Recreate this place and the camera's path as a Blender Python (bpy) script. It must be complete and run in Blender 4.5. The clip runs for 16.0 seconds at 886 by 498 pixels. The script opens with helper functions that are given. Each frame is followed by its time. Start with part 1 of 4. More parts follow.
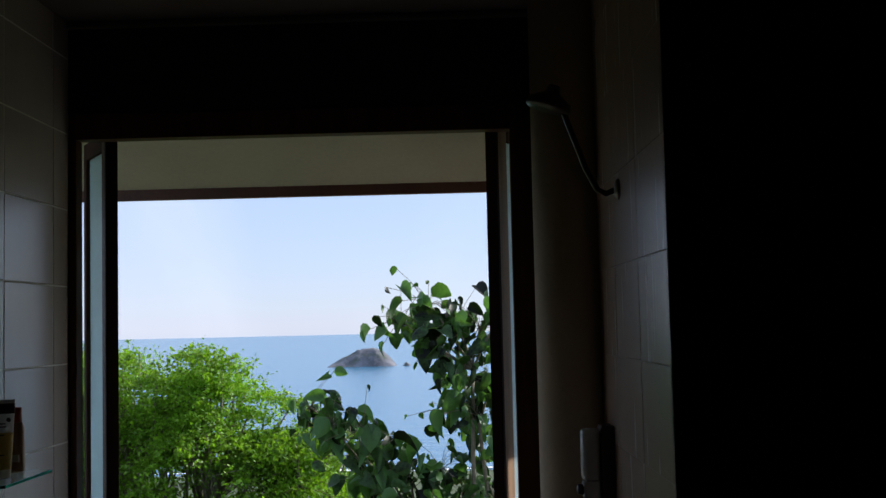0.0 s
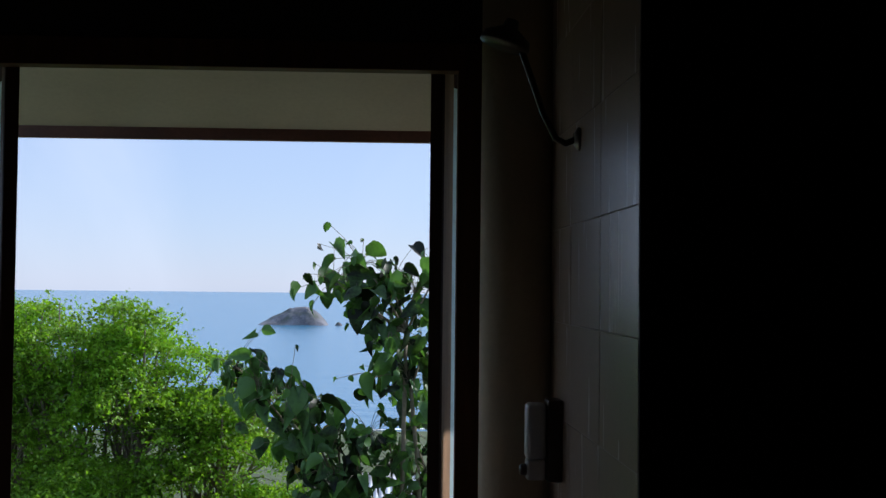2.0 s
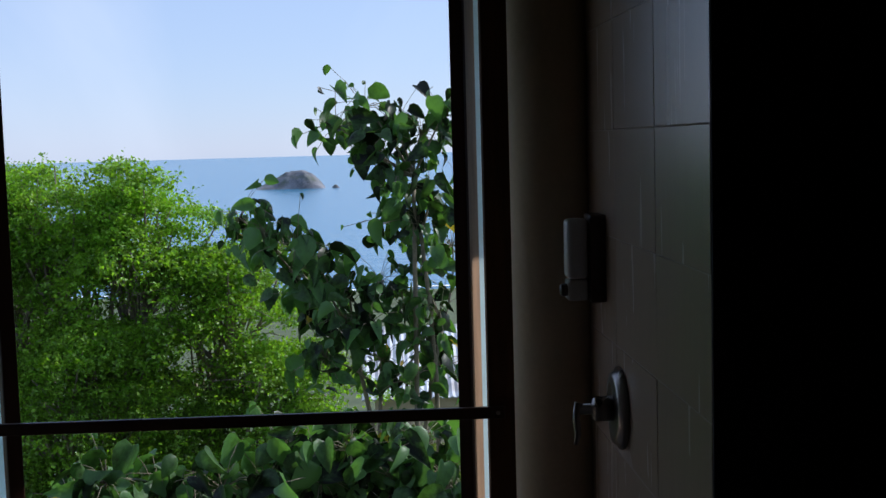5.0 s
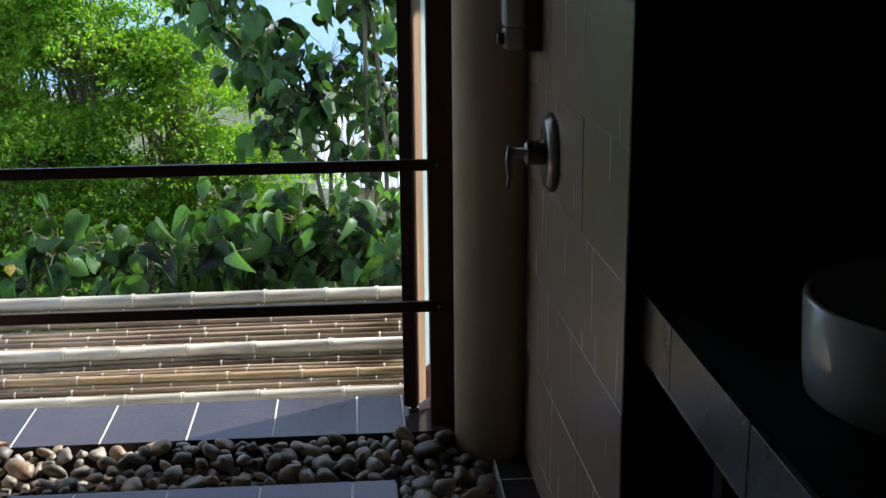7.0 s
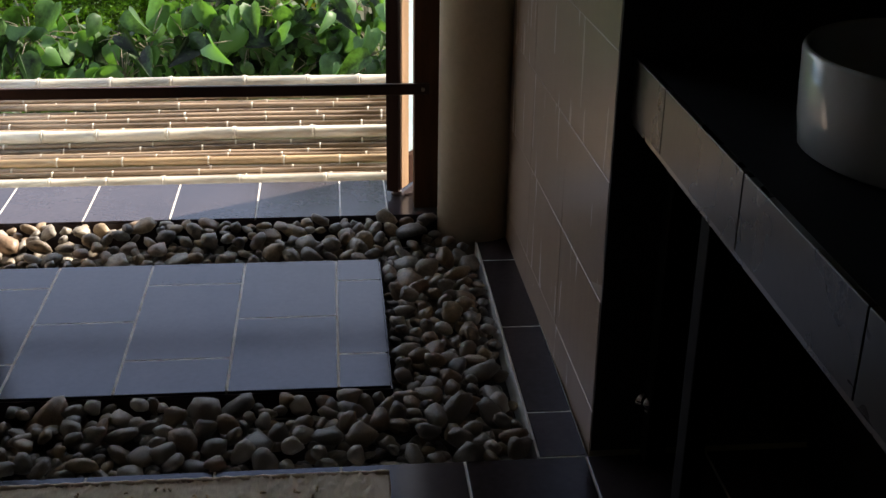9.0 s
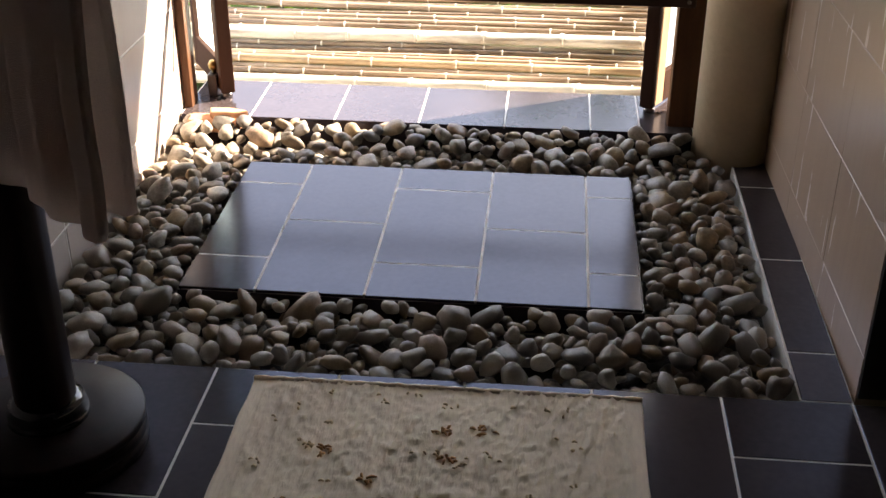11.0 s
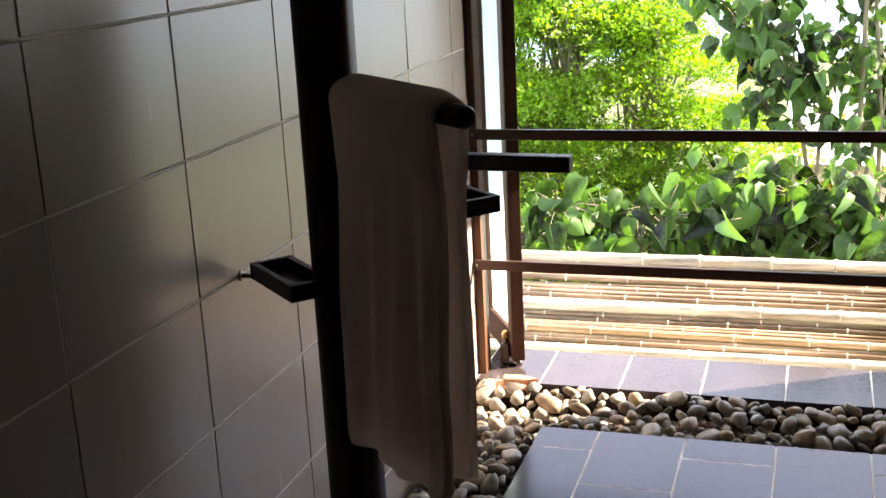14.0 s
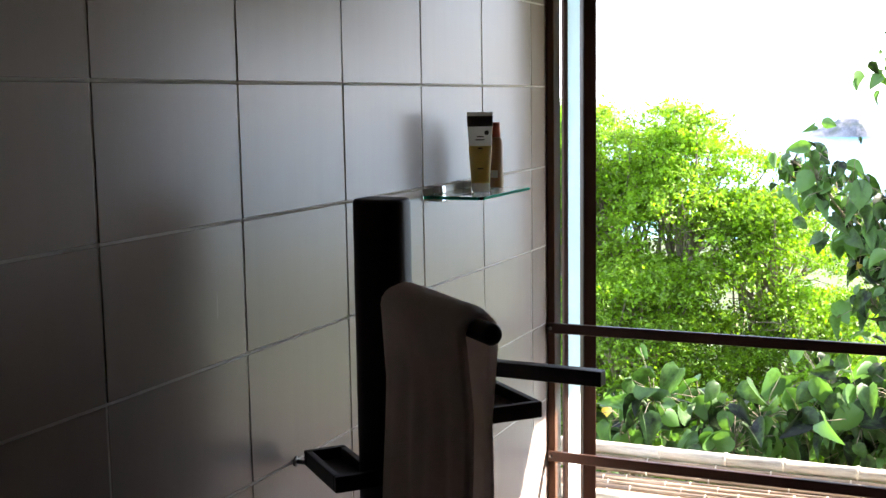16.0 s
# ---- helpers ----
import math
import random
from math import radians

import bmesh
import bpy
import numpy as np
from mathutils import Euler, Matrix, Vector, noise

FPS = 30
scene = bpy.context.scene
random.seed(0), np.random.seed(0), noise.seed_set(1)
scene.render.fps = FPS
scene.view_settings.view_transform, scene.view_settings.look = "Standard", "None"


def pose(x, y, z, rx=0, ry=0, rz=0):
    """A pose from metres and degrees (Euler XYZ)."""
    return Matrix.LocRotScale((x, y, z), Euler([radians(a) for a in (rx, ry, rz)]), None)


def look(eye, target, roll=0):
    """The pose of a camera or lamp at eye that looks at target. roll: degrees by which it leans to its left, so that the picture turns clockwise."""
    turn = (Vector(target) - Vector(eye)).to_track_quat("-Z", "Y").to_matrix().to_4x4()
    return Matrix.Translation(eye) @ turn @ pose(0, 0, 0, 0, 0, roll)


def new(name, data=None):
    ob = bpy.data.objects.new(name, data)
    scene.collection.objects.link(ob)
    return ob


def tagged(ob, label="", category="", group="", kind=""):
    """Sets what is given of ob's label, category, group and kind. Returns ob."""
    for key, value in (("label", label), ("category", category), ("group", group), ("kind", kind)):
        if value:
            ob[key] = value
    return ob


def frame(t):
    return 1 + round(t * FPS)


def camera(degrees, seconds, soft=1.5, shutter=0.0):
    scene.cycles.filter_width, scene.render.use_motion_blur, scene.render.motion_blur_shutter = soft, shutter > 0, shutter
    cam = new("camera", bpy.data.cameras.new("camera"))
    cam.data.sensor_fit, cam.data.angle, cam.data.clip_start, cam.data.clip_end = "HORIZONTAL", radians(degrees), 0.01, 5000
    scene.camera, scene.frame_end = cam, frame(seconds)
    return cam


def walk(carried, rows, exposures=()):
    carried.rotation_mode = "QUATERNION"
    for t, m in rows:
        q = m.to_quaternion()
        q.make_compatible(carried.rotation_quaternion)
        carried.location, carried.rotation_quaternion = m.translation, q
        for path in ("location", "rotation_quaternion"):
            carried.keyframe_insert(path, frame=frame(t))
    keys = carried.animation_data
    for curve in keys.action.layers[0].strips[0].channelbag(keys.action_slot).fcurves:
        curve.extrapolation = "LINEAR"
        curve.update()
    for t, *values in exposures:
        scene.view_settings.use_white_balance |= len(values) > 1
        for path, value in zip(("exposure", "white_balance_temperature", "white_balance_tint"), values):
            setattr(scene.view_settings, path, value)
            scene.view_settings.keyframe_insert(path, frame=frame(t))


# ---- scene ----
PATH = [
    (0, (1.047, -2.878, 1.744), (1.009, -0.882, 1.873), -1.3),
    (0.5, (1.009, -2.847, 1.729), (1.063, -0.85, 1.803), -1.8),
    (1, (0.99, -2.788, 1.718), (1.178, -0.797, 1.748), -1.3),
    (1.5, (1.011, -2.643, 1.729), (1.132, -0.646, 1.763), -1.3),
    (2, (1.035, -2.523, 1.738), (1.107, -0.525, 1.802), 0.6),
    (2.5, (0.999, -2.377, 1.724), (1.041, -0.379, 1.8), 0.2),
    (3, (0.917, -2.275, 1.686), (0.934, -0.277, 1.77), -1.7),
    (3.2, (0.913, -2.251, 1.67), (0.945, -0.252, 1.752), -1.9),
    (5.3, (0.99, -2.263, 1.591), (1.08, -0.276, 1.379), -1.1),
    (5.5, (1.007, -2.287, 1.55), (1.115, -0.303, 1.32), -0.3),
    (6, (1.004, -2.338, 1.569), (1.077, -0.367, 1.238), -1.6),
    (6.5, (0.987, -2.364, 1.551), (1.055, -0.415, 1.107), -1.5),
    (7, (1.002, -2.357, 1.5), (1.141, -0.43, 0.985), -0.6),
    (7.5, (1.016, -2.353, 1.493), (1.222, -0.433, 0.973), -1.2),
    (8, (0.99, -2.382, 1.498), (1.223, -0.476, 0.939), -1.2),
    (8.5, (0.979, -2.379, 1.451), (1.199, -0.517, 0.755), -0.1),
    (9, (0.966, -2.381, 1.408), (1.143, -0.562, 0.597), 0.8),
    (9.5, (0.944, -2.355, 1.384), (1.046, -0.588, 0.453), 1.5),
    (9.7, (0.929, -2.342, 1.385), (0.991, -0.589, 0.424), 1.4),
    (11.8, (0.821, -2.307, 1.385), (0.488, -0.558, 0.474), -0.7),
    (12, (0.822, -2.315, 1.4), (0.437, -0.565, 0.511), -0.9),
    (12.5, (0.817, -2.365, 1.424), (0.303, -0.614, 0.606), -0.8),
    (13, (0.759, -2.394, 1.44), (0.141, -0.646, 0.692), -1.8),
    (13.5, (0.759, -2.463, 1.479), (0.156, -0.667, 0.837), -2.4),
    (14, (0.777, -2.539, 1.515), (0.177, -0.709, 0.977), -2.9),
    (14.5, (0.789, -2.591, 1.524), (0.114, -0.773, 1.038), -3.3),
    (15, (0.829, -2.587, 1.548), (0.03, -0.804, 1.121), -2.6),
    (15.5, (0.906, -2.586, 1.58), (0.125, -0.776, 1.238), -1.3),
    (16, (0.953, -2.592, 1.602), (0.146, -0.779, 1.351), -0.9),
]
cam = camera(41.4, 16.0)
walk(cam, [(t, look(eye, target, roll)) for t, eye, target, roll in PATH],
     exposures=[(0.0, 0.15, 6050, 15), (2.0, 0.03, 5800, 14), (5.5, 0.0, 5700, 13), (7.0, 0.95, 6050, 8), (8.5, 1.25, 6750, 10), (9.5, 1.7, 7250, 15), (12.0, 3.05, 7900, 17), (12.5, 3.0, 8000, 17), (14.5, 2.75, 7600, 17), (16.0, 2.65, 6800, 17)])

# world, sun
SUN_AZ, SUN_EL = radians(62), radians(35)      # azimuth from +y towards +x
world = bpy.data.worlds.new("sky")
world.use_nodes = True
scene.world = world
wn = world.node_tree
sky = wn.nodes.new("ShaderNodeTexSky")
sky.sky_type, sky.sun_disc = "NISHITA", False
sky.sun_elevation, sky.sun_rotation = SUN_EL, SUN_AZ
sky.air_density, sky.dust_density, sky.ozone_density = 1.0, 0.1, 2.6
haze = wn.nodes.new("ShaderNodeMixRGB")        # thin bright sea haze over the clear sky
haze.inputs[0].default_value, haze.inputs[2].default_value = 0.68, (4.2, 5.0, 6.6, 1)
wn.links.new(sky.outputs[0], haze.inputs[1])
cirrus, wisps, veil = wn.nodes.new("ShaderNodeTexNoise"), wn.nodes.new("ShaderNodeMapRange"), wn.nodes.new("ShaderNodeMixRGB")
cirrus.inputs["Scale"].default_value, cirrus.inputs["Detail"].default_value, cirrus.inputs["Distortion"].default_value = 3.2, 5, 0.6
wisps.inputs["From Min"].default_value, wisps.inputs["From Max"].default_value, wisps.inputs["To Max"].default_value = 0.48, 0.72, 0.3
veil.inputs[2].default_value = (6.9, 7.2, 7.6, 1)
wn.links.new(cirrus.outputs[0], wisps.inputs[0])
wn.links.new(wisps.outputs[0], veil.inputs[0])
wn.links.new(haze.outputs[0], veil.inputs[1])
wn.links.new(veil.outputs[0], wn.nodes["Background"].inputs[0])
wn.nodes["Background"].inputs[1].default_value = 0.128
sun = new("sun", bpy.data.lights.new("sun", "SUN"))
sun.data.energy, sun.data.angle, sun.data.color = 5.0, radians(0.5), (1.0, 0.93, 0.82)
sun_dir = Vector((math.sin(SUN_AZ) * math.cos(SUN_EL), math.cos(SUN_AZ) * math.cos(SUN_EL), math.sin(SUN_EL)))
sun.matrix_world = look(sun_dir * 60, (0, 0, 0))


# ---- materials ----
def mat(name, base, rough=0.6, metal=0.0, spread=0.12, scale=6.0, bump=0.0, fine=60.0, rand=0.0, stretch=(1, 1, 1), stain=None,
        stain_scale=2.0, coords="Object", translucent=0.0, spec=0.5, coat=0.0, island=0.0, through_tint=(1.5, 1.7, 0.5), wear=0.2):
    """A procedural surface: base colour varied by coarse and fine noise, optional stains, bump and piece-to-piece variation."""
    m = bpy.data.materials.new(name)
    m.use_nodes = True
    nt = m.node_tree
    n, lk = nt.nodes, nt.links
    p = n["Principled BSDF"]
    p.inputs["Roughness"].default_value, p.inputs["Metallic"].default_value = rough, metal
    p.inputs["Specular IOR Level"].default_value = spec
    p.inputs["Coat Weight"].default_value = coat
    tc, mp = n.new("ShaderNodeTexCoord"), n.new("ShaderNodeMapping")
    mp.inputs["Scale"].default_value = stretch
    lk.new(tc.outputs[coords], mp.inputs[0])
    big, small = n.new("ShaderNodeTexNoise"), n.new("ShaderNodeTexNoise")
    shift = None
    if rand:                                    # no two pieces share their grain
        shift = n.new("ShaderNodeMath")
        shift.operation, shift.inputs[1].default_value = "MULTIPLY", 40.0
        lk.new(n.new("ShaderNodeObjectInfo").outputs["Random"], shift.inputs[0])
    for tex, sc in ((big, scale), (small, fine)):
        if shift:
            tex.noise_dimensions = "4D"
            lk.new(shift.outputs[0], tex.inputs["W"])
        tex.inputs["Scale"].default_value, tex.inputs["Detail"].default_value = sc, 4
        lk.new(mp.outputs[0], tex.inputs[0])
    mix = n.new("ShaderNodeMath")
    mix.operation = "MULTIPLY_ADD"
    lk.new(small.outputs[0], mix.inputs[0])
    mix.inputs[1].default_value = 0.5
    lk.new(big.outputs[0], mix.inputs[2])
    val = mix.outputs[0]
    if rand or island:
        src = n.new("ShaderNodeObjectInfo").outputs["Random"] if rand else n.new("ShaderNodeNewGeometry").outputs["Random Per Island"]
        add = n.new("ShaderNodeMath")
        add.operation = "MULTIPLY_ADD"
        lk.new(src, add.inputs[0])
        add.inputs[1].default_value = rand or island
        lk.new(val, add.inputs[2])
        sub = n.new("ShaderNodeMath")
        sub.operation = "SUBTRACT"
        lk.new(add.outputs[0], sub.inputs[0])
        sub.inputs[1].default_value = (rand or island) / 2
        val = sub.outputs[0]
    ramp = n.new("ShaderNodeValToRGB")
    lo, hi = [max(0, c * (1 - 2 * spread)) for c in base], [min(1, c * (1 + 2 * spread)) for c in base]
    ramp.color_ramp.elements[0].position, ramp.color_ramp.elements[1].position = 0.35, 1.0
    ramp.color_ramp.elements[0].color, ramp.color_ramp.elements[1].color = (*lo, 1), (*hi, 1)
    lk.new(val, ramp.inputs[0])
    colour = ramp.outputs[0]
    if stain:
        st = n.new("ShaderNodeTexNoise")
        st.inputs["Scale"].default_value, st.inputs["Detail"].default_value = stain_scale, 6
        lk.new(mp.outputs[0], st.inputs[0])
        sr = n.new("ShaderNodeMapRange")
        sr.inputs["From Min"].default_value, sr.inputs["From Max"].default_value = 0.52, 0.68
        lk.new(st.outputs[0], sr.inputs[0])
        mc = n.new("ShaderNodeMixRGB")
        mc.inputs[2].default_value = (*stain, 1)
        lk.new(sr.outputs[0], mc.inputs[0])
        lk.new(colour, mc.inputs[1])
        colour = mc.outputs[0]
    lk.new(colour, p.inputs["Base Color"])
    rr = n.new("ShaderNodeMapRange")
    rr.inputs["To Min"].default_value, rr.inputs["To Max"].default_value = max(0.02, rough * (1 - wear)), min(1, rough * (1 + wear))
    lk.new(big.outputs[0], rr.inputs[0])
    lk.new(rr.outputs[0], p.inputs["Roughness"])
    if bump:
        bn = n.new("ShaderNodeBump")
        bn.inputs["Strength"].default_value, bn.inputs["Distance"].default_value = bump, 0.01
        lk.new(mix.outputs[0], bn.inputs["Height"])
        lk.new(bn.outputs[0], p.inputs["Normal"])
    if translucent:
        tr, sh = n.new("ShaderNodeBsdfTranslucent"), n.new("ShaderNodeMixShader")
        bright = n.new("ShaderNodeMixRGB")
        bright.blend_type, bright.inputs[0].default_value, bright.inputs[2].default_value = "MULTIPLY", 1.0, (*through_tint, 1)
        lk.new(colour, bright.inputs[1])
        lk.new(bright.outputs[0], tr.inputs[0])
        sh.inputs[0].default_value = translucent
        lk.new(p.outputs[0], sh.inputs[1])
        lk.new(tr.outputs[0], sh.inputs[2])
        lk.new(sh.outputs[0], n["Material Output"].inputs[0])
    return m


def glass(name, colour, rough, ior=1.45):
    m = bpy.data.materials.new(name)
    m.use_nodes = True
    p = m.node_tree.nodes["Principled BSDF"]
    p.inputs["Base Color"].default_value = (*colour, 1)
    p.inputs["Roughness"].default_value, p.inputs["IOR"].default_value, p.inputs["Transmission Weight"].default_value = rough, ior, 1.0
    return m


M_WALLTILE = mat("greige_wall_tile", (0.485, 0.41, 0.365), 0.27, spread=0.014, scale=30, fine=160, bump=0, rand=0.35, stretch=(1, 1, 0.08), wear=0.03, spec=0.6)
# the shower wall's tile, with warm bounced light put into its tan
M_SHOWERTILE = mat("warm_lit_shower_tile", (0.40, 0.295, 0.225), 0.27, spread=0.025, scale=30, fine=160, bump=0, rand=0.3, stretch=(1, 1, 0.08), wear=0.05)
M_GROUT_W = mat("wall_grout", (0.68, 0.64, 0.60), 0.85, scale=8, bump=0.3)
M_FLOORTILE = mat("slate_floor_tile", (0.050, 0.039, 0.040), 0.17, spread=0.2, scale=4, fine=70, bump=0.04, rand=0.3, spec=0.30)
M_GROUT_S = mat("shower_grout", (0.33, 0.25, 0.195), 0.85, scale=8, bump=0.3)
M_GROUT_F = mat("floor_grout", (0.72, 0.69, 0.65), 0.85, scale=10, bump=0.3)
M_PLASTER = mat("cream_plaster", (0.58, 0.47, 0.32), 0.85, scale=3, bump=0.15, spread=0.06)
# near black so that the room's shade stays deep and little light bounces
M_DARKPLASTER = mat("near_black_wall", (0.020, 0.017, 0.015), 0.8, scale=3, bump=0.1)
# ceiling tone lowered to deepen the shade in the room
M_CEIL = mat("darkened_ceiling", (0.13, 0.115, 0.10), 0.9, scale=2, bump=0.05, spread=0.05)
M_SOFFIT = mat("beige_soffit", (0.50, 0.44, 0.36), 0.85, scale=3, bump=0.08, spread=0.06)
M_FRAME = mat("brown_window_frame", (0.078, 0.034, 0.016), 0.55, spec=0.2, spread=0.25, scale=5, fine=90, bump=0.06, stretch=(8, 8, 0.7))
# window wood with the sun on it put into the colour
M_SUNLIT_WOOD = mat("sunlit_window_wood", (0.34, 0.215, 0.13), 0.6, spec=0.25, spread=0.2, scale=5, fine=90, bump=0.06, stretch=(8, 8, 0.7))
M_BRONZE_PIPE = mat("dark_bronze_pipe", (0.07, 0.062, 0.056), 0.35, 1.0, spread=0.1)
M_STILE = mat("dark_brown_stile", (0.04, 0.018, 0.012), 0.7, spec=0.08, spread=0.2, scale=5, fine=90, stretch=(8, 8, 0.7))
M_RAIL = mat("dark_brown_rail", (0.045, 0.020, 0.013), 0.45, spec=0.3, spread=0.2, scale=8, fine=90, bump=0.05)
M_TRIM = mat("red_brown_eave", (0.12, 0.045, 0.03), 0.6, spread=0.2, scale=5, bump=0.1)
M_FROST = mat("frosted_glass", (0.70, 0.80, 0.82), 0.35, spread=0.03, translucent=0.65, through_tint=(1.05, 1.1, 1.1))
M_SHELF = glass("green_shelf_glass", (0.80, 0.97, 0.92), 0.02)
M_BLACKWOOD = mat("black_stained_wood", (0.014, 0.0065, 0.0055), 0.42, spread=0.3, scale=5, fine=80, bump=0.08, stretch=(6, 6, 0.8), spec=0.16)
M_COLLAR = mat("glossy_black_lacquer", (0.02, 0.02, 0.02), 0.15, spread=0.1, coat=0.5)
M_CHROME = mat("chrome", (0.75, 0.75, 0.76), 0.12, 1.0, spread=0.03)
M_NICKEL = mat("brushed_nickel", (0.24, 0.22, 0.205), 0.28, 1.0, spread=0.06, fine=150)
M_TOWEL = mat("white_terry", (0.80, 0.71, 0.67), 0.95, scale=12, fine=420, bump=0.6, spread=0.06, translucent=0.35, through_tint=(1, 0.95, 0.9))
M_RUG = mat("woven_cotton", (0.90, 0.73, 0.56), 0.95, scale=9, fine=160, bump=0.3, spread=0.08, stretch=(1, 0.25, 1))
M_KNOT = mat("brown_knot", (0.55, 0.30, 0.13), 0.95, scale=20, fine=200, spread=0.15, island=0.3)
M_TUFT = mat("straw_tuft", (0.92, 0.72, 0.47), 0.95, scale=20, fine=200, spread=0.06, island=0.3)
M_SOIL = mat("dark_gravel_bed", (0.05, 0.045, 0.04), 0.95, scale=20, bump=0.5)
M_BAMBOO = mat("brown_bamboo", (0.27, 0.195, 0.135), 0.27, spread=0.4, scale=4, fine=60, bump=0.1, rand=0.6, stretch=(0.6, 6, 6), stain=(0.12, 0.08, 0.045), stain_scale=5)
M_BAMBOO_TAN = mat("tan_bamboo", (0.38, 0.265, 0.155), 0.27, spread=0.35, scale=4, fine=60, bump=0.1, rand=0.3, stretch=(0.6, 6, 6), stain=(0.20, 0.13, 0.07), stain_scale=5)
M_BAMBOO_PALE = mat("bleached_bamboo", (0.54, 0.49, 0.41), 0.3, spread=0.3, scale=4, fine=60, bump=0.1, rand=0.3, stretch=(0.6, 6, 6), stain=(0.30, 0.235, 0.165), stain_scale=4)
# pale tone that paints the glints on the cane joints
M_NODE_GLINT = mat("bamboo_node_glint", (0.62, 0.56, 0.47), 0.3, spread=0.2, scale=30)
M_TERRA = mat("terracotta", (0.52, 0.27, 0.16), 0.8, scale=14, bump=0.3, spread=0.2)
M_PORCELAIN = mat("white_porcelain", (0.72, 0.72, 0.70), 0.12, spread=0.02, coat=0.3)
M_COUNTER = mat("grey_counter_tile", (0.055, 0.048, 0.042), 0.28, spread=0.12, scale=4, bump=0.04, rand=0.2)
M_BLACKTOP = mat("dark_counter_top", (0.006, 0.005, 0.005), 0.75, spec=0.2, spread=0.2, scale=6)
M_BARK = mat("grey_bark", (0.19, 0.155, 0.12), 0.9, spread=0.35, scale=9, fine=50, bump=0.6, stretch=(3, 3, 0.8))
M_STEM = mat("pale_brown_stem", (0.17, 0.145, 0.095), 0.8, spread=0.3, scale=9, bump=0.3)
M_FINE = mat("feathery_leaf", (0.125, 0.225, 0.018), 0.45, spread=0.32, scale=0.9, fine=6, island=0.6, translucent=0.46, through_tint=(1.9, 2.0, 0.45))
M_BROAD = mat("broad_leaf", (0.046, 0.094, 0.030), 0.45, spec=0.3, spread=0.45, scale=9, fine=45, bump=0.3, island=0.9, translucent=0.32, through_tint=(1.6, 1.9, 0.55))
M_BROAD_Y = mat("yellowed_leaf", (0.28, 0.20, 0.04), 0.5, spread=0.3, scale=6, bump=0.2, translucent=0.35)
M_SHRUB = mat("shrub_leaf", (0.085, 0.11, 0.025), 0.5, spread=0.35, scale=1.5, island=0.6, translucent=0.35)
M_GROUND = mat("green_hillside", (0.055, 0.075, 0.022), 0.95, spread=0.35, scale=0.3, fine=4, bump=0.5)
# rock colour pushed to bluish grey to carry the distance haze
M_ROCK = mat("hazed_island_rock", (0.155, 0.158, 0.17), 0.95, spread=0.35, scale=0.10, fine=0.7, bump=0.3, stain=(0.10, 0.115, 0.08), stain_scale=0.07)
M_SURF = mat("sea_foam", (0.8, 0.82, 0.82), 0.7, scale=0.2, fine=2)
M_ROOF = mat("pale_corrugated_roof", (0.52, 0.54, 0.56), 0.45, spread=0.12, scale=1.5, fine=20, stain=(0.33, 0.30, 0.27), stain_scale=1.2)
M_TUBE = mat("white_plastic_tube", (0.85, 0.83, 0.80), 0.3, spread=0.02, translucent=0.6, through_tint=(1, 1, 1))
M_CREAM = mat("yellow_lotion", (0.8, 0.64, 0.30), 0.3, spread=0.05, translucent=0.55, through_tint=(1, 1, 0.8))
M_DARKPL = mat("dark_brown_plastic", (0.05, 0.03, 0.025), 0.35, spread=0.1)
M_BRONZE = mat("bronze_plastic", (0.42, 0.22, 0.11), 0.28, spread=0.06)
M_REDCAP = mat("red_plastic_cap", (0.45, 0.07, 0.03), 0.3, spread=0.05)
M_WHITEPL = mat("white_plastic", (0.6, 0.6, 0.6), 0.3, spread=0.03)



def pebble_mat(name, per_object):
    """River stones: each takes its own tone from a palette, with mottling and fine veins."""
    m = mat(name, (0.5, 0.5, 0.5), 0.48, spread=0.4, scale=22, fine=140, bump=0.22)
    n, lk = m.node_tree.nodes, m.node_tree.links
    src = n.new("ShaderNodeObjectInfo").outputs["Random"] if per_object else n.new("ShaderNodeNewGeometry").outputs["Random Per Island"]
    tones = n.new("ShaderNodeValToRGB")
    stops = [(0.0, (0.16, 0.15, 0.14)), (0.2, (0.26, 0.245, 0.22)), (0.38, (0.36, 0.33, 0.28)), (0.55, (0.20, 0.17, 0.14)), (0.7, (0.40, 0.31, 0.20)),
             (0.82, (0.30, 0.21, 0.15)), (0.92, (0.50, 0.46, 0.40))]
    el = tones.color_ramp.elements
    while len(el) < len(stops):
        el.new(0.5)
    for e, (p, c) in zip(el, stops):
        e.position, e.color = p, (*c, 1)
    lk.new(src, tones.inputs[0])
    mul = n.new("ShaderNodeMixRGB")
    mul.blend_type, mul.inputs[0].default_value = "MULTIPLY", 1.0
    bsdf = n["Principled BSDF"]
    old = bsdf.inputs["Base Color"].links[0].from_socket
    gain = n.new("ShaderNodeMixRGB")
    gain.blend_type, gain.inputs[0].default_value, gain.inputs[2].default_value = "MULTIPLY", 1.0, (1.50, 1.44, 1.38, 1)
    lk.new(old, gain.inputs[1])
    lk.new(gain.outputs[0], mul.inputs[1])
    lk.new(tones.outputs[0], mul.inputs[2])
    lk.new(mul.outputs[0], bsdf.inputs["Base Color"])
    return m


M_PEBBLE = pebble_mat("river_pebble", True)
M_PEBBLE_BED = pebble_mat("river_pebble_bed", False)
# blue of the reflected sky put into the slate's specular tint
for _m in (M_FLOORTILE,):
    _m.node_tree.nodes["Principled BSDF"].inputs["Specular Tint"].default_value = (0.34, 0.53, 1.0, 1)

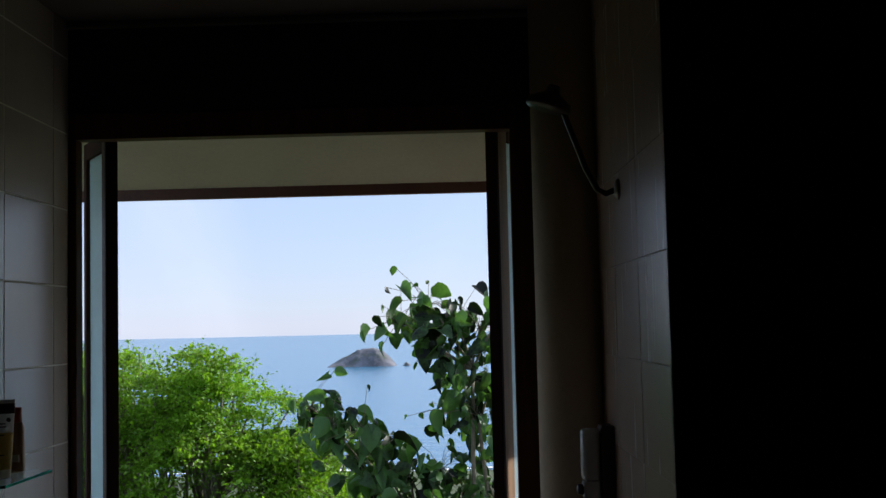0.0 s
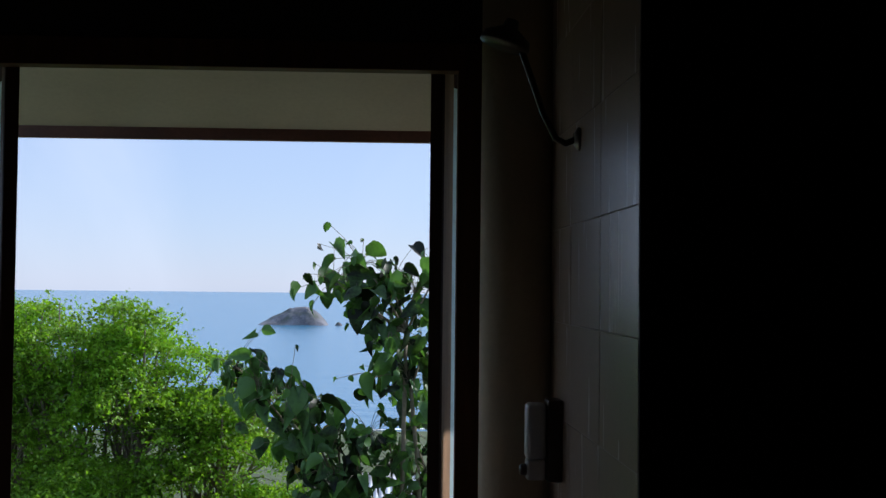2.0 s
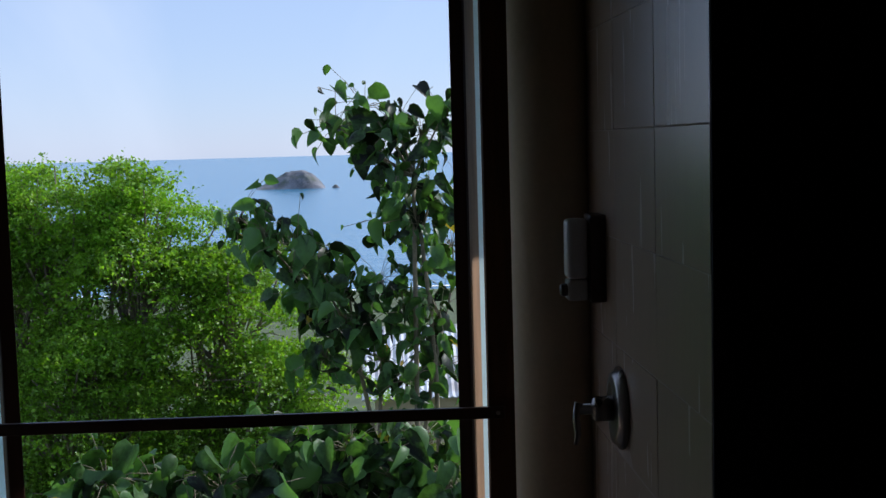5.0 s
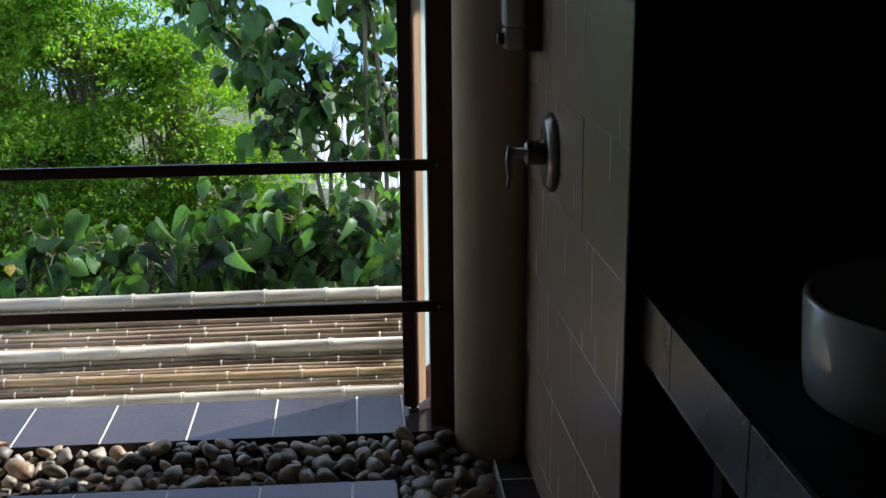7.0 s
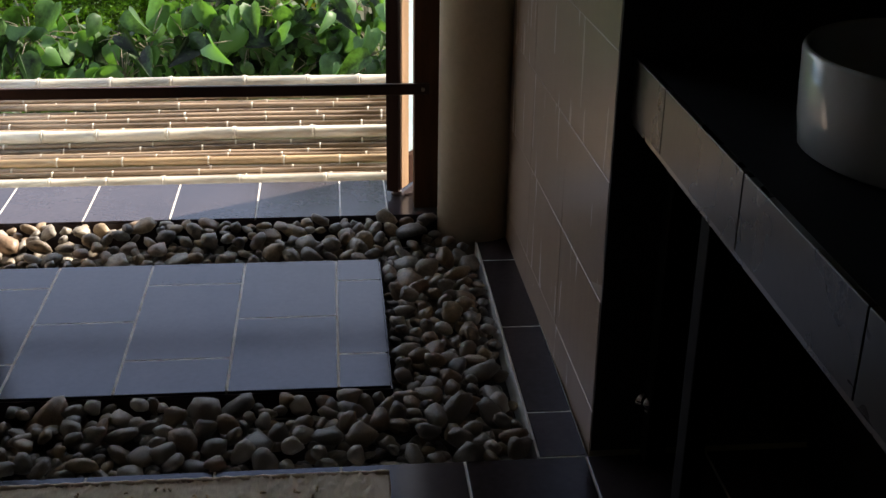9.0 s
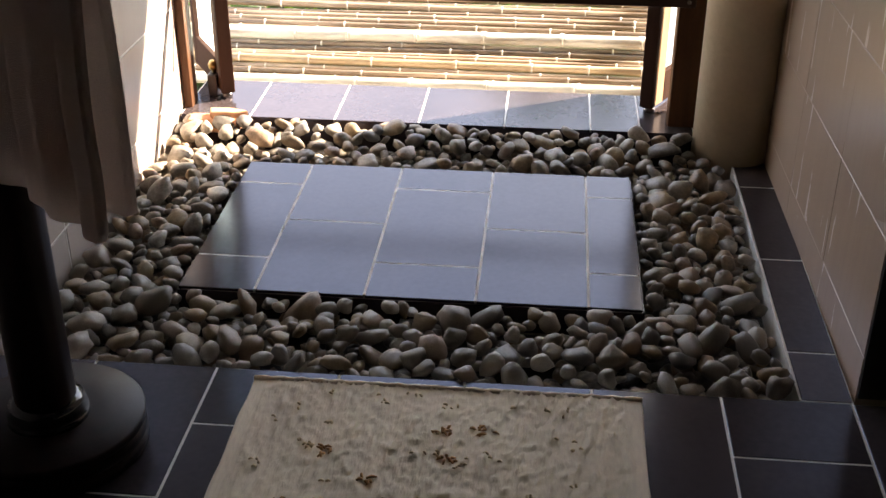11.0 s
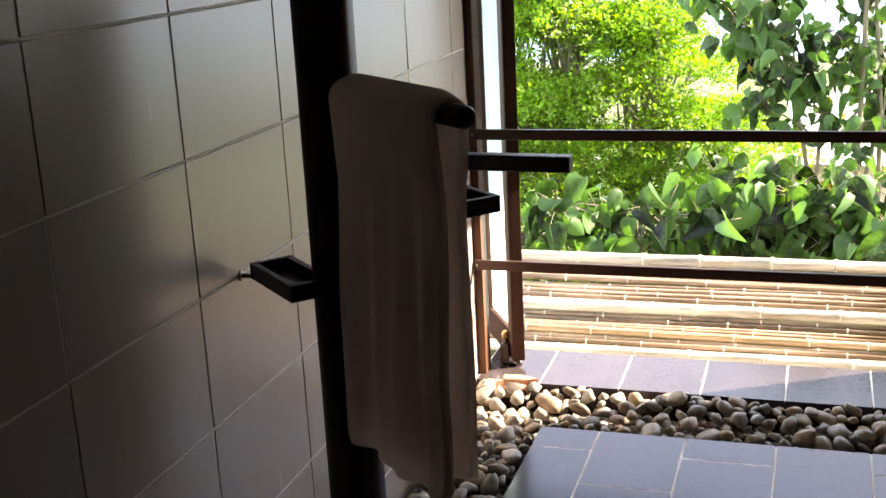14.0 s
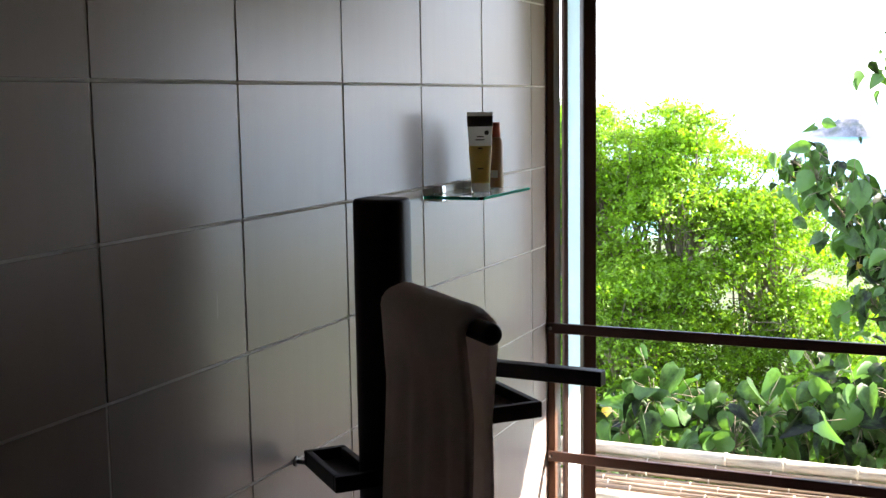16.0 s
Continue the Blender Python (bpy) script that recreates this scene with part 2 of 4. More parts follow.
M_SEA = bpy.data.materials.new("sea_water")
M_SEA.use_nodes = True
_n, _l = M_SEA.node_tree.nodes, M_SEA.node_tree.links
_p = _n["Principled BSDF"]
_p.inputs["Base Color"].default_value, _p.inputs["Roughness"].default_value = (0.045, 0.18, 0.295, 1), 0.2
_tc, _mp, _w = _n.new("ShaderNodeTexCoord"), _n.new("ShaderNodeMapping"), _n.new("ShaderNodeTexNoise")
_mp.inputs["Scale"].default_value = (0.03, 0.12, 1)
_w.inputs["Scale"].default_value, _w.inputs["Detail"].default_value = 1.0, 8
_b = _n.new("ShaderNodeBump")
_b.inputs["Strength"].default_value, _b.inputs["Distance"].default_value = 0.4, 1.6
_l.new(_tc.outputs["Object"], _mp.inputs[0]), _l.new(_mp.outputs[0], _w.inputs[0])
_l.new(_w.outputs[0], _b.inputs["Height"]), _l.new(_b.outputs[0], _p.inputs["Normal"])


# ---- mesh helpers ----
def mesh_ob(name, bm, material, smooth=False):
    me = bpy.data.meshes.new(name)
    bm.normal_update()
    bm.to_mesh(me)
    bm.free()
    if material:
        me.materials.append(material)
    if smooth:
        me.polygons.foreach_set("use_smooth", [True] * len(me.polygons))
    return new(name, me)


def part(name, bm, material, parent, label="", smooth=False):
    ob = mesh_ob(name, bm, material, smooth)
    ob.parent = parent
    if label:
        ob["label"] = label
    return ob


def thing(name, label, category, at=(0, 0, 0), group="", kind="", rz=0):
    ob = new(name)
    ob.empty_display_size = 0.05
    ob.matrix_basis = pose(*at, 0, 0, rz)
    return tagged(ob, label, category, group, kind)


def box(x0, x1, y0, y1, z0, z1, bevel=0.0, seg=2, bm=None):
    bm = bm or bmesh.new()
    vs = bmesh.ops.create_cube(bm, size=1)["verts"]
    bmesh.ops.scale(bm, vec=(x1 - x0, y1 - y0, z1 - z0), verts=vs)
    bmesh.ops.translate(bm, vec=((x0 + x1) / 2, (y0 + y1) / 2, (z0 + z1) / 2), verts=vs)
    if bevel:
        es = list({e for v in vs for e in v.link_edges})
        bmesh.ops.bevel(bm, geom=es, offset=bevel, segments=seg, affect="EDGES", profile=0.5)
    return bm


def lathe(profile, seg=32, bm=None, m=None):
    """Turns a list of (radius, z) round the z axis."""
    bm = bm or bmesh.new()
    rings = []
    for r, z in profile:
        ring = []
        for i in range(seg):
            a = 2 * math.pi * i / seg
            v = Vector((r * math.cos(a), r * math.sin(a), z))
            ring.append(bm.verts.new(m @ v if m else v))
        rings.append(ring)
    for a, b in zip(rings, rings[1:]):
        for i in range(seg):
            bm.faces.new((a[i], a[(i + 1) % seg], b[(i + 1) % seg], b[i]))
    bm.faces.new(rings[0][::-1])
    bm.faces.new(rings[-1])
    return bm


def tube(points, radii, seg=8, bm=None, squash=None):
    """A tube along points with a radius at each; squash (su, sv) makes it oval."""
    bm = bm or bmesh.new()
    pts = [Vector(p) for p in points]
    rings, side = [], None
    for i, p in enumerate(pts):
        d = (pts[min(i + 1, len(pts) - 1)] - pts[max(i - 1, 0)]).normalized()
        if side is None:
            side = d.cross(Vector((0, 0, 1)) if abs(d.z) < 0.9 else Vector((1, 0, 0))).normalized()
        side = (side - d * side.dot(d)).normalized()
        up = d.cross(side)
        su, sv = squash or (1, 1)
        rings.append([bm.verts.new(p + radii[i] * (side * su * math.cos(2 * math.pi * k / seg) + up * sv * math.sin(2 * math.pi * k / seg))) for k in range(seg)])
    for a, b in zip(rings, rings[1:]):
        for k in range(seg):
            bm.faces.new((a[k], a[(k + 1) % seg], b[(k + 1) % seg], b[k]))
    bm.faces.new(rings[0][::-1])
    bm.faces.new(rings[-1])
    return bm


def prism(outline, z0, z1, bevel=0.0, seg=3):
    """A closed outline in x, y raised from z0 to z1."""
    bm = bmesh.new()
    face = bm.faces.new([bm.verts.new((x, y, z0)) for x, y in outline])
    up = bmesh.ops.extrude_face_region(bm, geom=[face])["geom"]
    top = [v for v in up if isinstance(v, bmesh.types.BMVert)]
    bmesh.ops.translate(bm, vec=(0, 0, z1 - z0), verts=top)
    bmesh.ops.recalc_face_normals(bm, faces=bm.faces)
    if bevel:
        es = [e for e in bm.edges if abs(e.verts[0].co.z - e.verts[1].co.z) < 1e-6]
        bmesh.ops.bevel(bm, geom=es, offset=bevel, segments=seg, affect="EDGES", profile=0.5)
    return bm


def rounded(w, d, r, n=6):
    """The outline of a rectangle w by d with rounded corners."""
    pts = []
    for cx, cy, a0 in ((w / 2 - r, d / 2 - r, 0), (-w / 2 + r, d / 2 - r, 90), (-w / 2 + r, -d / 2 + r, 180), (w / 2 - r, -d / 2 + r, 270)):
        for i in range(n + 1):
            a = radians(a0 + 90 * i / n)
            pts.append((cx + r * math.cos(a), cy + r * math.sin(a)))
    return pts


def raw(name, verts, faces, material, parent=None, smooth=False):
    me = bpy.data.meshes.new(name)
    me.from_pydata(verts, [], faces)
    me.materials.append(material)
    if smooth:
        me.polygons.foreach_set("use_smooth", [True] * len(me.polygons))
    ob = new(name, me)
    ob.parent = parent
    return ob


# ---- structure ----
XL, XR, YW, ZC = -0.29, 1.49, 1.06, 2.80      # left wall face, right wall face, window plane, ceiling
XB, YB = 2.12, -3.90                           # wall behind the counter, back wall
YE = -0.295                                    # end of the right wall
YS = -0.32                                     # edge of the tiled floor


def structure(name, bm, material, label, category):
    return tagged(mesh_ob(name, bm, material), label, category, kind="structure")


floor = structure("floor", box(XL, XB + 0.1, YB, YS - 0.002, -0.2, -0.0012), M_GROUT_F, "dark brown slate tiled bathroom floor with pale grout", "floor")
bed = structure("shower_floor", box(XL, XR, YS, YW + 0.3, -0.22, -0.085), M_SOIL, "recessed dark bed under the loose river pebbles", "floor")
wall_left = structure("wall_left", box(XL - 0.2, XL - 0.0012, YB, 1.13, -0.3, ZC + 0.1), M_GROUT_W, "bathroom wall clad in large greige tiles", "wall")
wall_right = structure("wall_right", box(XR + 0.0012, XB, YE, 1.13, -0.3, ZC + 0.1), M_GROUT_S, "shower wall clad in large tiles, toned tan for warm bounced light", "wall")
# thin near-black sheet added to keep the lit end face dark
structure("wall_end", box(XR + 0.002, XB - 0.002, YE - 0.007, YE - 0.0008, 0.0, ZC - 0.002), M_DARKPLASTER, "near-black sheet added over the end face of the shower wall", "wall")
structure("wall_counter", box(XB, XB + 0.15, YB, 1.13, -0.3, ZC + 0.1), M_DARKPLASTER, "near-black wall behind the washbasin counter", "wall")
structure("wall_back", box(XL - 0.2, XB + 0.15, YB - 0.15, YB, -0.3, ZC + 0.1), M_DARKPLASTER, "unseen rear wall of the bathroom, near black to hold down bounce", "wall")
structure("ceiling", box(XL - 0.2, XB + 0.15, YB - 0.15, 1.13, ZC, ZC + 0.12), M_CEIL, "flat bathroom ceiling, darkened to hold down bounce", "ceiling")
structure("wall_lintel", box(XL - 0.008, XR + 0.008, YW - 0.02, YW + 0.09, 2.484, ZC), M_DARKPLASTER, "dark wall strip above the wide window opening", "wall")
# unseen pier added to close the corner and keep the sun out
structure("wall_pier", box(1.285, 1.75, 1.135, 1.205, -0.6, 2.6), M_PLASTER, "unseen cream plastered pier added to block sun beside the window", "wall")
# unseen block added outside to limit the sun on left wall and frame
structure("wall_sun_block", box(1.33, 1.42, 1.462, 3.4, 1.9, 2.9), M_PLASTER, "unseen plastered block added beside the eave to cut the sun", "wall")
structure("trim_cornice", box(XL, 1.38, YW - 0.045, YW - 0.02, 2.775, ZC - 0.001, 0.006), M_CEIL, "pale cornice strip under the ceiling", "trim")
structure("beam", box(1.285, 1.42, 0.96, YW + 0.08, 2.45, ZC - 0.002, 0.004), M_BLACKWOOD, "dark wooden post head above the window corner", "beam")

# soffit and eave outside
bm = bmesh.new()
va = [bm.verts.new(c) for c in ((-1.6, 1.12, 2.74), (2.6, 1.12, 2.74), (2.6, 2.05, 2.345), (-1.6, 2.05, 2.345))]
vb = [bm.verts.new(v.co + Vector((0, 0.04, 0.10))) for v in va]
for f in (va, vb[::-1]):
    bm.faces.new(f)
for i in range(4):
    bm.faces.new((va[i], vb[i], vb[(i + 1) % 4], va[(i + 1) % 4]))
bmesh.ops.recalc_face_normals(bm, faces=bm.faces)
eave = structure("roof_eave", bm, M_SOFFIT, "beige sloping soffit of the roof outside the window", "roof")
part("fascia", box(-1.6, 2.6, 2.052, 2.085, 2.300, 2.46, 0.004), M_TRIM, eave, "red-brown timber fascia board")

# sill strip
sill = structure("sill_step", box(-0.285, 1.28, 0.985, 1.285, -0.22, 0.0288), M_GROUT_F, "tiled sill step under the open window", "step")
platform = structure("shower_platform", box(0.004, 1.076, 0.004, 0.712, -0.085, -0.0004), M_GROUT_F, "raised shower platform of dark slate tiles among pebbles", "platform")
kerb = structure("kerb", box(1.378, 1.482, YS, 0.87, -0.1, -0.0012), M_GROUT_F, "dark tiled kerb strip along the shower wall", "kerb")

# window frame
win = thing("window_1", "wide open dark brown window frame with two rails", "window", (0, YW, 0), kind="structure")


def wpart(name, b, m, label=""):
    ob = part(name, b, m, win, label)
    ob.data.transform(Matrix.Translation((0, -YW, 0)))
    return ob


wpart("frame_post", box(-0.288, -0.262, 1.035, 1.10, -0.02, 2.397, 0.003), M_FRAME)
wpart("frame_post", box(1.205, 1.283, 1.035, 1.10, -0.02, 2.397, 0.003), M_FRAME)
wpart("frame_head", box(-0.288, 1.283, 1.035, 1.10, 2.397, 2.483, 0.003), M_FRAME)
for z in (0.853, 0.418):
    rail = wpart("rail", box(-0.284, 1.25, 1.018, 1.034, z - 0.017, z + 0.017, 0.003), M_RAIL, "dark brown guard rail")
    for x in (-0.272, 1.23):
        b = part("bolt", lathe([(0.006, 0), (0.006, 0.003), (0.003, 0.005)], 10, m=pose(x, 1.0175 - YW, z, 90)), M_NICKEL, rail, "small steel bolt", True)

wire = tube([(-0.2835, 1.03 - YW, 0.40), (-0.2845, 1.015 - YW, 0.33), (-0.286, 0.99 - YW, 0.25), (-0.287, 0.965 - YW, 0.17)], [0.0015] * 4, 5)
part("wire", wire, M_DARKPL, win, "thin loose dark wire")


def sash(hinge, angle, width, s, face, lets_sun):
    """A narrow glazed leaf turned outwards; its own x runs from the near stile, in the window's plane, to the far one."""
    leaf = thing("window_leaf", "narrow frosted glass window leaf turned open outwards", "window leaf", hinge, "open window leaves", "structure", angle)
    z0, z1, k = 0.05, 2.436, 0.018
    # dark near edge, set off from the stile's face
    part("edge_strip", box(0, 0.020, -k - 0.003, k + 0.003, z0, z1, 0.003), M_STILE, leaf, "dark brown strip along the near edge")
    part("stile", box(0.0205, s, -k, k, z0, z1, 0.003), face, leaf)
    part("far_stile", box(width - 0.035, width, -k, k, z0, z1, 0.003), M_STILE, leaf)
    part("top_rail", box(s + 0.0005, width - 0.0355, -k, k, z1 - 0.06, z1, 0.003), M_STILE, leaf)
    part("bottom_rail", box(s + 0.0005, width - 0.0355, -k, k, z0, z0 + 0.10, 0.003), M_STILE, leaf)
    g = part("pane", box(s + 0.0005, width - 0.0355, -0.003, 0.003, z0 + 0.10, z1 - 0.06), M_FROST, leaf, "frosted glass pane")
    g.visible_shadow = not lets_sun
    part("pivot", lathe([(0.018, 0.0305), (0.018, 0.043), (0.010, 0.045), (0.010, 0.0498)], 16, m=pose(0.03, 0, 0)), M_NICKEL, leaf, "steel floor pivot", True)
    part("top_pivot", lathe([(0.012, 2.437), (0.012, 2.452), (0.02, 2.455), (0.02, 2.475)], 16, m=pose(0.03, 0, 0)), M_NICKEL, leaf, "steel top pivot", True)
    return leaf


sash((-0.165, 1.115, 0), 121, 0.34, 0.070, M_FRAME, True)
# right stile takes the sunlit tone, the left one plain frame brown
sash((1.141, 1.125, 0), 60, 0.36, 0.085, M_SUNLIT_WOOD, False)

# ---- column and shower ----
column = structure("column", lathe([(0.115, -0.08), (0.115, ZC)], 48, m=pose(1.385, 0.935, 0)), M_PLASTER, "round cream plastered column in the shower corner", "column")
column.data.polygons.foreach_set("use_smooth", [len(p.vertices) == 4 for p in column.data.polygons])

valve = thing("shower_valve", "round brushed nickel shower valve with a lever", "shower valve", (XR - 0.013, 0.46, 0.985))
side = pose(0, 0, 0, 0, -90, 0)                # local z points out from the shower wall
part("escutcheon", lathe([(0.098, 0.0), (0.098, 0.007), (0.088, 0.012), (0.084, 0.02), (0.070, 0.022)], 40, m=side), M_NICKEL, valve, smooth=True)
part("stem", lathe([(0.030, 0.02), (0.030, 0.062), (0.024, 0.068), (0.013, 0.07), (0.013, 0.10)], 28, m=side), M_NICKEL, valve, smooth=True)
part("lever", tube([(-0.088, 0, 0.004), (-0.102, 0, 0.012), (-0.108, 0, -0.02), (-0.104, 0, -0.06), (-0.110, 0, -0.085)], [0.008, 0.012, 0.009, 0.008, 0.006], 12), M_NICKEL, valve, "slim nickel lever", True)

disp = thing("soap_dispenser", "white wall-mounted dispenser with a small push button", "dispenser", (1.405, 0.66, 1.22))
part("body", prism(rounded(0.055, 0.07, 0.02), 0.055, 0.205, 0.012), M_WHITEPL, disp, smooth=True)
part("base_block", prism(rounded(0.05, 0.065, 0.01), 0.0, 0.053, 0.006), M_WHITEPL, disp)
part("push_button", lathe([(0.016, 0.0), (0.016, 0.014), (0.011, 0.018)], 20, m=pose(-0.025, -0.012, 0.027, 0, -90, 0)), M_DARKPL, disp, "dark round push button", True)
part("back_plate", box(0.029, 0.072, -0.04, 0.05, -0.005, 0.215, 0.006), M_DARKPL, disp, "dark back plate")

arm = thing("wall_shower", "bent chrome shower arm with a dark round shower head", "shower head", (XR - 0.012, 0.38, 2.11))
part("flange", lathe([(0.03, 0), (0.028, 0.006), (0.016, 0.014)], 24, m=side), M_NICKEL, arm, smooth=True)
part("arm", tube([(-0.006, 0, 0), (-0.035, 0, -0.012), (-0.06, 0, 0.0), (-0.09, 0, 0.06), (-0.14, 0, 0.20), (-0.165, 0, 0.27)], [0.0085] * 6, 14), M_BRONZE_PIPE, arm, smooth=True)
part("shower_head", lathe([(0.016, 0.0), (0.02, -0.02), (0.06, -0.045), (0.065, -0.065), (0.06, -0.07)], 28, m=pose(-0.17, 0, 0.295, 0, 18, 0)), M_DARKPL, arm, "dark round shower head", True)

# ---- counter ----
counter = thing("washbasin_counter", "dark washbasin counter with a grey tiled front edge", "counter", (1.533, -1.30, 0.012))
part("worktop", box(0.0, 0.582, -1.1, 1.0, 0.79, 0.843, 0.003), M_BLACKTOP, counter)
for i in range(6):
    a = 1.003 - 0.215 - 0.406 * (i - 1) if i else 1.003
    b = a - (0.212 if i == 0 else 0.403)
    part("tile", box(-0.012, -0.001, max(b, -1.1), a, 0.728, 0.846, 0.0015), M_COUNTER, counter)
part("drip_edge", box(-0.008, 0.0, -1.1, 1.0, 0.715, 0.7275, 0.001), M_NICKEL, counter, "thin metal edging under the tiles")
for y in (0.93, 0.70):
    part("leg", box(0.06, 0.10, y, y + 0.05, -0.010, 0.789, 0.003), M_BLACKTOP, counter)
part("back_panel", box(0.40, 0.43, -1.1, 0.92, -0.010, 0.789), M_BLACKTOP, counter)

basin = thing("washbasin", "round glossy white vessel basin on the counter", "basin", (1.845, -0.85, 0.8532))
part("bowl", lathe([(0.20, 0.0), (0.212, 0.008), (0.217, 0.05), (0.221, 0.146), (0.217, 0.152), (0.208, 0.148), (0.196, 0.06), (0.15, 0.03), (0.03, 0.022)], 56), M_PORCELAIN, basin, smooth=True)
part("drain", lathe([(0.026, 0.0225), (0.026, 0.028), (0.018, 0.03)], 20), M_CHROME, basin, "chrome drain", True)
cup = thing("soap_dish", "small round white porcelain dish on the counter", "dish", (1.70, -1.235, 0.8532))
part("dish_body", lathe([(0.045, 0), (0.055, 0.004), (0.068, 0.034), (0.065, 0.036), (0.05, 0.010)], 28), M_PORCELAIN, cup, smooth=True)
trap = thing("floor_valve", "small chrome stop valve on the wall below the counter", "valve", (1.60, YE - 0.007, 0.12))
part("valve_body", lathe([(0.022, 0.0), (0.022, 0.006), (0.011, 0.008), (0.011, 0.05)], 18, m=pose(0, 0, 0, 90)), M_CHROME, trap, smooth=True)
part("handle", lathe([(0.018, 0.0), (0.02, 0.01), (0.014, 0.025)], 12, m=pose(0, -0.04, 0.01)), M_CHROME, trap, smooth=True)

# ---- towel stand ----
stand = thing("towel_stand", "black wooden towel stand with swivel bars and trays", "towel stand", (-0.058, -0.605, 0))
part("base_disc", lathe([(0.170, 0.0), (0.176, 0.004), (0.176, 0.022), (0.171, 0.025), (0.171, 0.028), (0.176, 0.031), (0.176, 0.048), (0.172, 0.050), (0.172, 0.053), (0.176, 0.055), (0.176, 0.066), (0.172, 0.0695), (0.05, 0.070)], 72), M_BLACKWOOD, stand, smooth=True)
part("collar", lathe([(0.075, 0.070), (0.075, 0.078), (0.067, 0.083), (0.073, 0.090), (0.065, 0.097), (0.069, 0.103), (0.055, 0.110)], 36), M_COLLAR, stand, "ringed glossy black collar", True)
part("post", prism([(x * 1.0, y * 1.0) for x, y in rounded(0.106, 0.09, 0.036)], 0.05, 1.42, 0.008), M_BLACKWOOD, stand, smooth=True)


def bar(angle, length, z, r=0.0175, square=False):
    d = Vector((math.cos(radians(angle)), math.sin(radians(angle)), 0))
    if square:
        b = box(0.03, length, -0.014, 0.014, -0.014, 0.014, 0.003)
        b.transform(pose(0, 0, z, 0, 0, angle))
    else:
        b = tube([d * 0.03 + Vector((0, 0, z)), d * (length - 0.006) + Vector((0, 0, z)), d * length + Vector((0, 0, z))], [r, r, r * 0.8], 20)
    return part("towel_bar", b, M_BLACKWOOD, stand, smooth=not square)


BAR_A, BAR_L, BAR_Z = -42.5, 0.482, 1.24
bar(BAR_A, BAR_L, BAR_Z)
bar(-3.5, 0.445, 1.112, square=True)


def tray(angle, out, width, z, shift=0.0):
    b = bmesh.new()
    x0, w, h, k = 0.03, width / 2, 0.032, 0.014
    box(x0, out, -w, -w + k, z - h, z, 0.002, bm=b)
    box(x0, out, w - k, w, z - h, z, 0.002, bm=b)
    box(out - k, out, -w + k, w - k, z - h, z, 0.002, bm=b)
    box(x0, x0 + k, -w + k, w - k, z - h, z, 0.002, bm=b)
    box(x0 + k, out - k, -w + k, w - k, z - h + 0.002, z - h + 0.009, bm=b)
    b.transform(Matrix.Translation((0, 0, 0)) @ pose(0, 0, 0, 0, 0, angle) @ Matrix.Translation((0, shift, 0)))
    return part("tray", b, M_BLACKWOOD, stand)


tray(228, 0.118, 0.20, 0.897, -0.067)
tray(48, 0.275, 0.20, 1.02, -0.029)

# towel over the bar
towel = thing("bath_towel", "plain off-white terry towel hanging over the stand's bar", "towel", (-0.058, -0.605, 0), rz=BAR_A)
NU, S0, S1 = 40, 0.082, 0.426
drop_f, drop_b, ru = 0.672, 0.618, 0.030
path = [(-1, drop_f * (1 - i / 26)) for i in range(26)] + [(0, math.pi * i / 8) for i in range(9)] + [(1, drop_b * (i + 1) / 28) for i in range(28)]
verts, faces = [], []
for j, (sidev, q) in enumerate(path):
    for i in range(NU + 1):
        u = i / NU
        x = S0 + (S1 - S0) * u
        if sidev == 0:
            y, z, low = -ru * math.cos(q), BAR_Z + ru * math.sin(q) * 0.9 - 0.010 * max(0, abs(2 * u - 1) - 0.8) / 0.2, 0
        else:
            low = q
            close = min(1, q / 0.16)
            y, z = sidev * (ru * (1 - close) + 0.011 * close), BAR_Z - q * (1 + 0.012 * math.sin(5 * u + 2 * sidev) - (0.05 * u if sidev < 0 else 0) - 0.035 * max(0, abs(2 * u - 1) - 0.85) / 0.15)
        k = min(1, low / 0.5)
        wave = 0.010 * math.sin(13 * u + 1.5 * sidev) + 0.006 * math.sin(27 * u + 3 * low) + 0.004 * noise.noise((x * 14, low * 6, sidev * 3.1))
        y += sidev * 0.003 * k + (wave + 0.004 * sidev * math.sin(9 * u)) * k * (0.8 if sidev > 0 else 1.0)
        x = x + (0.008 * k * math.sin(3 * low + sidev) if sidev else 0) + (-(1 - u) * 0.055 - 0.012 * u) * k
        verts.append((x, y, z))
W = NU + 1
for j in range(len(path) - 1):
    for i in range(NU):
        faces.append((j * W + i, j * W + i + 1, (j + 1) * W + i + 1, (j + 1) * W + i))
cloth = raw("cloth", verts, faces, M_TOWEL, towel, True)
sol = cloth.modifiers.new("thickness", "SOLIDIFY")
sol.thickness, sol.offset = 0.015, 0.0

peg = thing("wall_peg", "small steel peg in the tiled wall beside the tray", "peg", (XL, -0.568, 0.866))
part("flange", lathe([(0.011, 0.0), (0.011, 0.003), (0.006, 0.005)], 18, m=pose(0, 0, 0, 0, 90, 0)), M_NICKEL, peg, smooth=True)
part("pin", lathe([(0.005, 0.004), (0.005, 0.030), (0.008, 0.031), (0.008, 0.036), (0.006, 0.038)], 16, m=pose(0, 0, 0, 0, 90, 0)), M_NICKEL, peg, "blunt steel pin", True)

# ---- glass shelf ----
shelf = thing("glass_shelf", "clear glass wall shelf on small chrome clips", "shelf", (XL, 0.24, 1.366))
pl = part("glass_plate", prism([(x + 0.085, y) for x, y in rounded(0.165, 0.35, 0.012)], -0.008, 0.0, 0.001), M_SHELF, shelf)
pl.visible_shadow = False
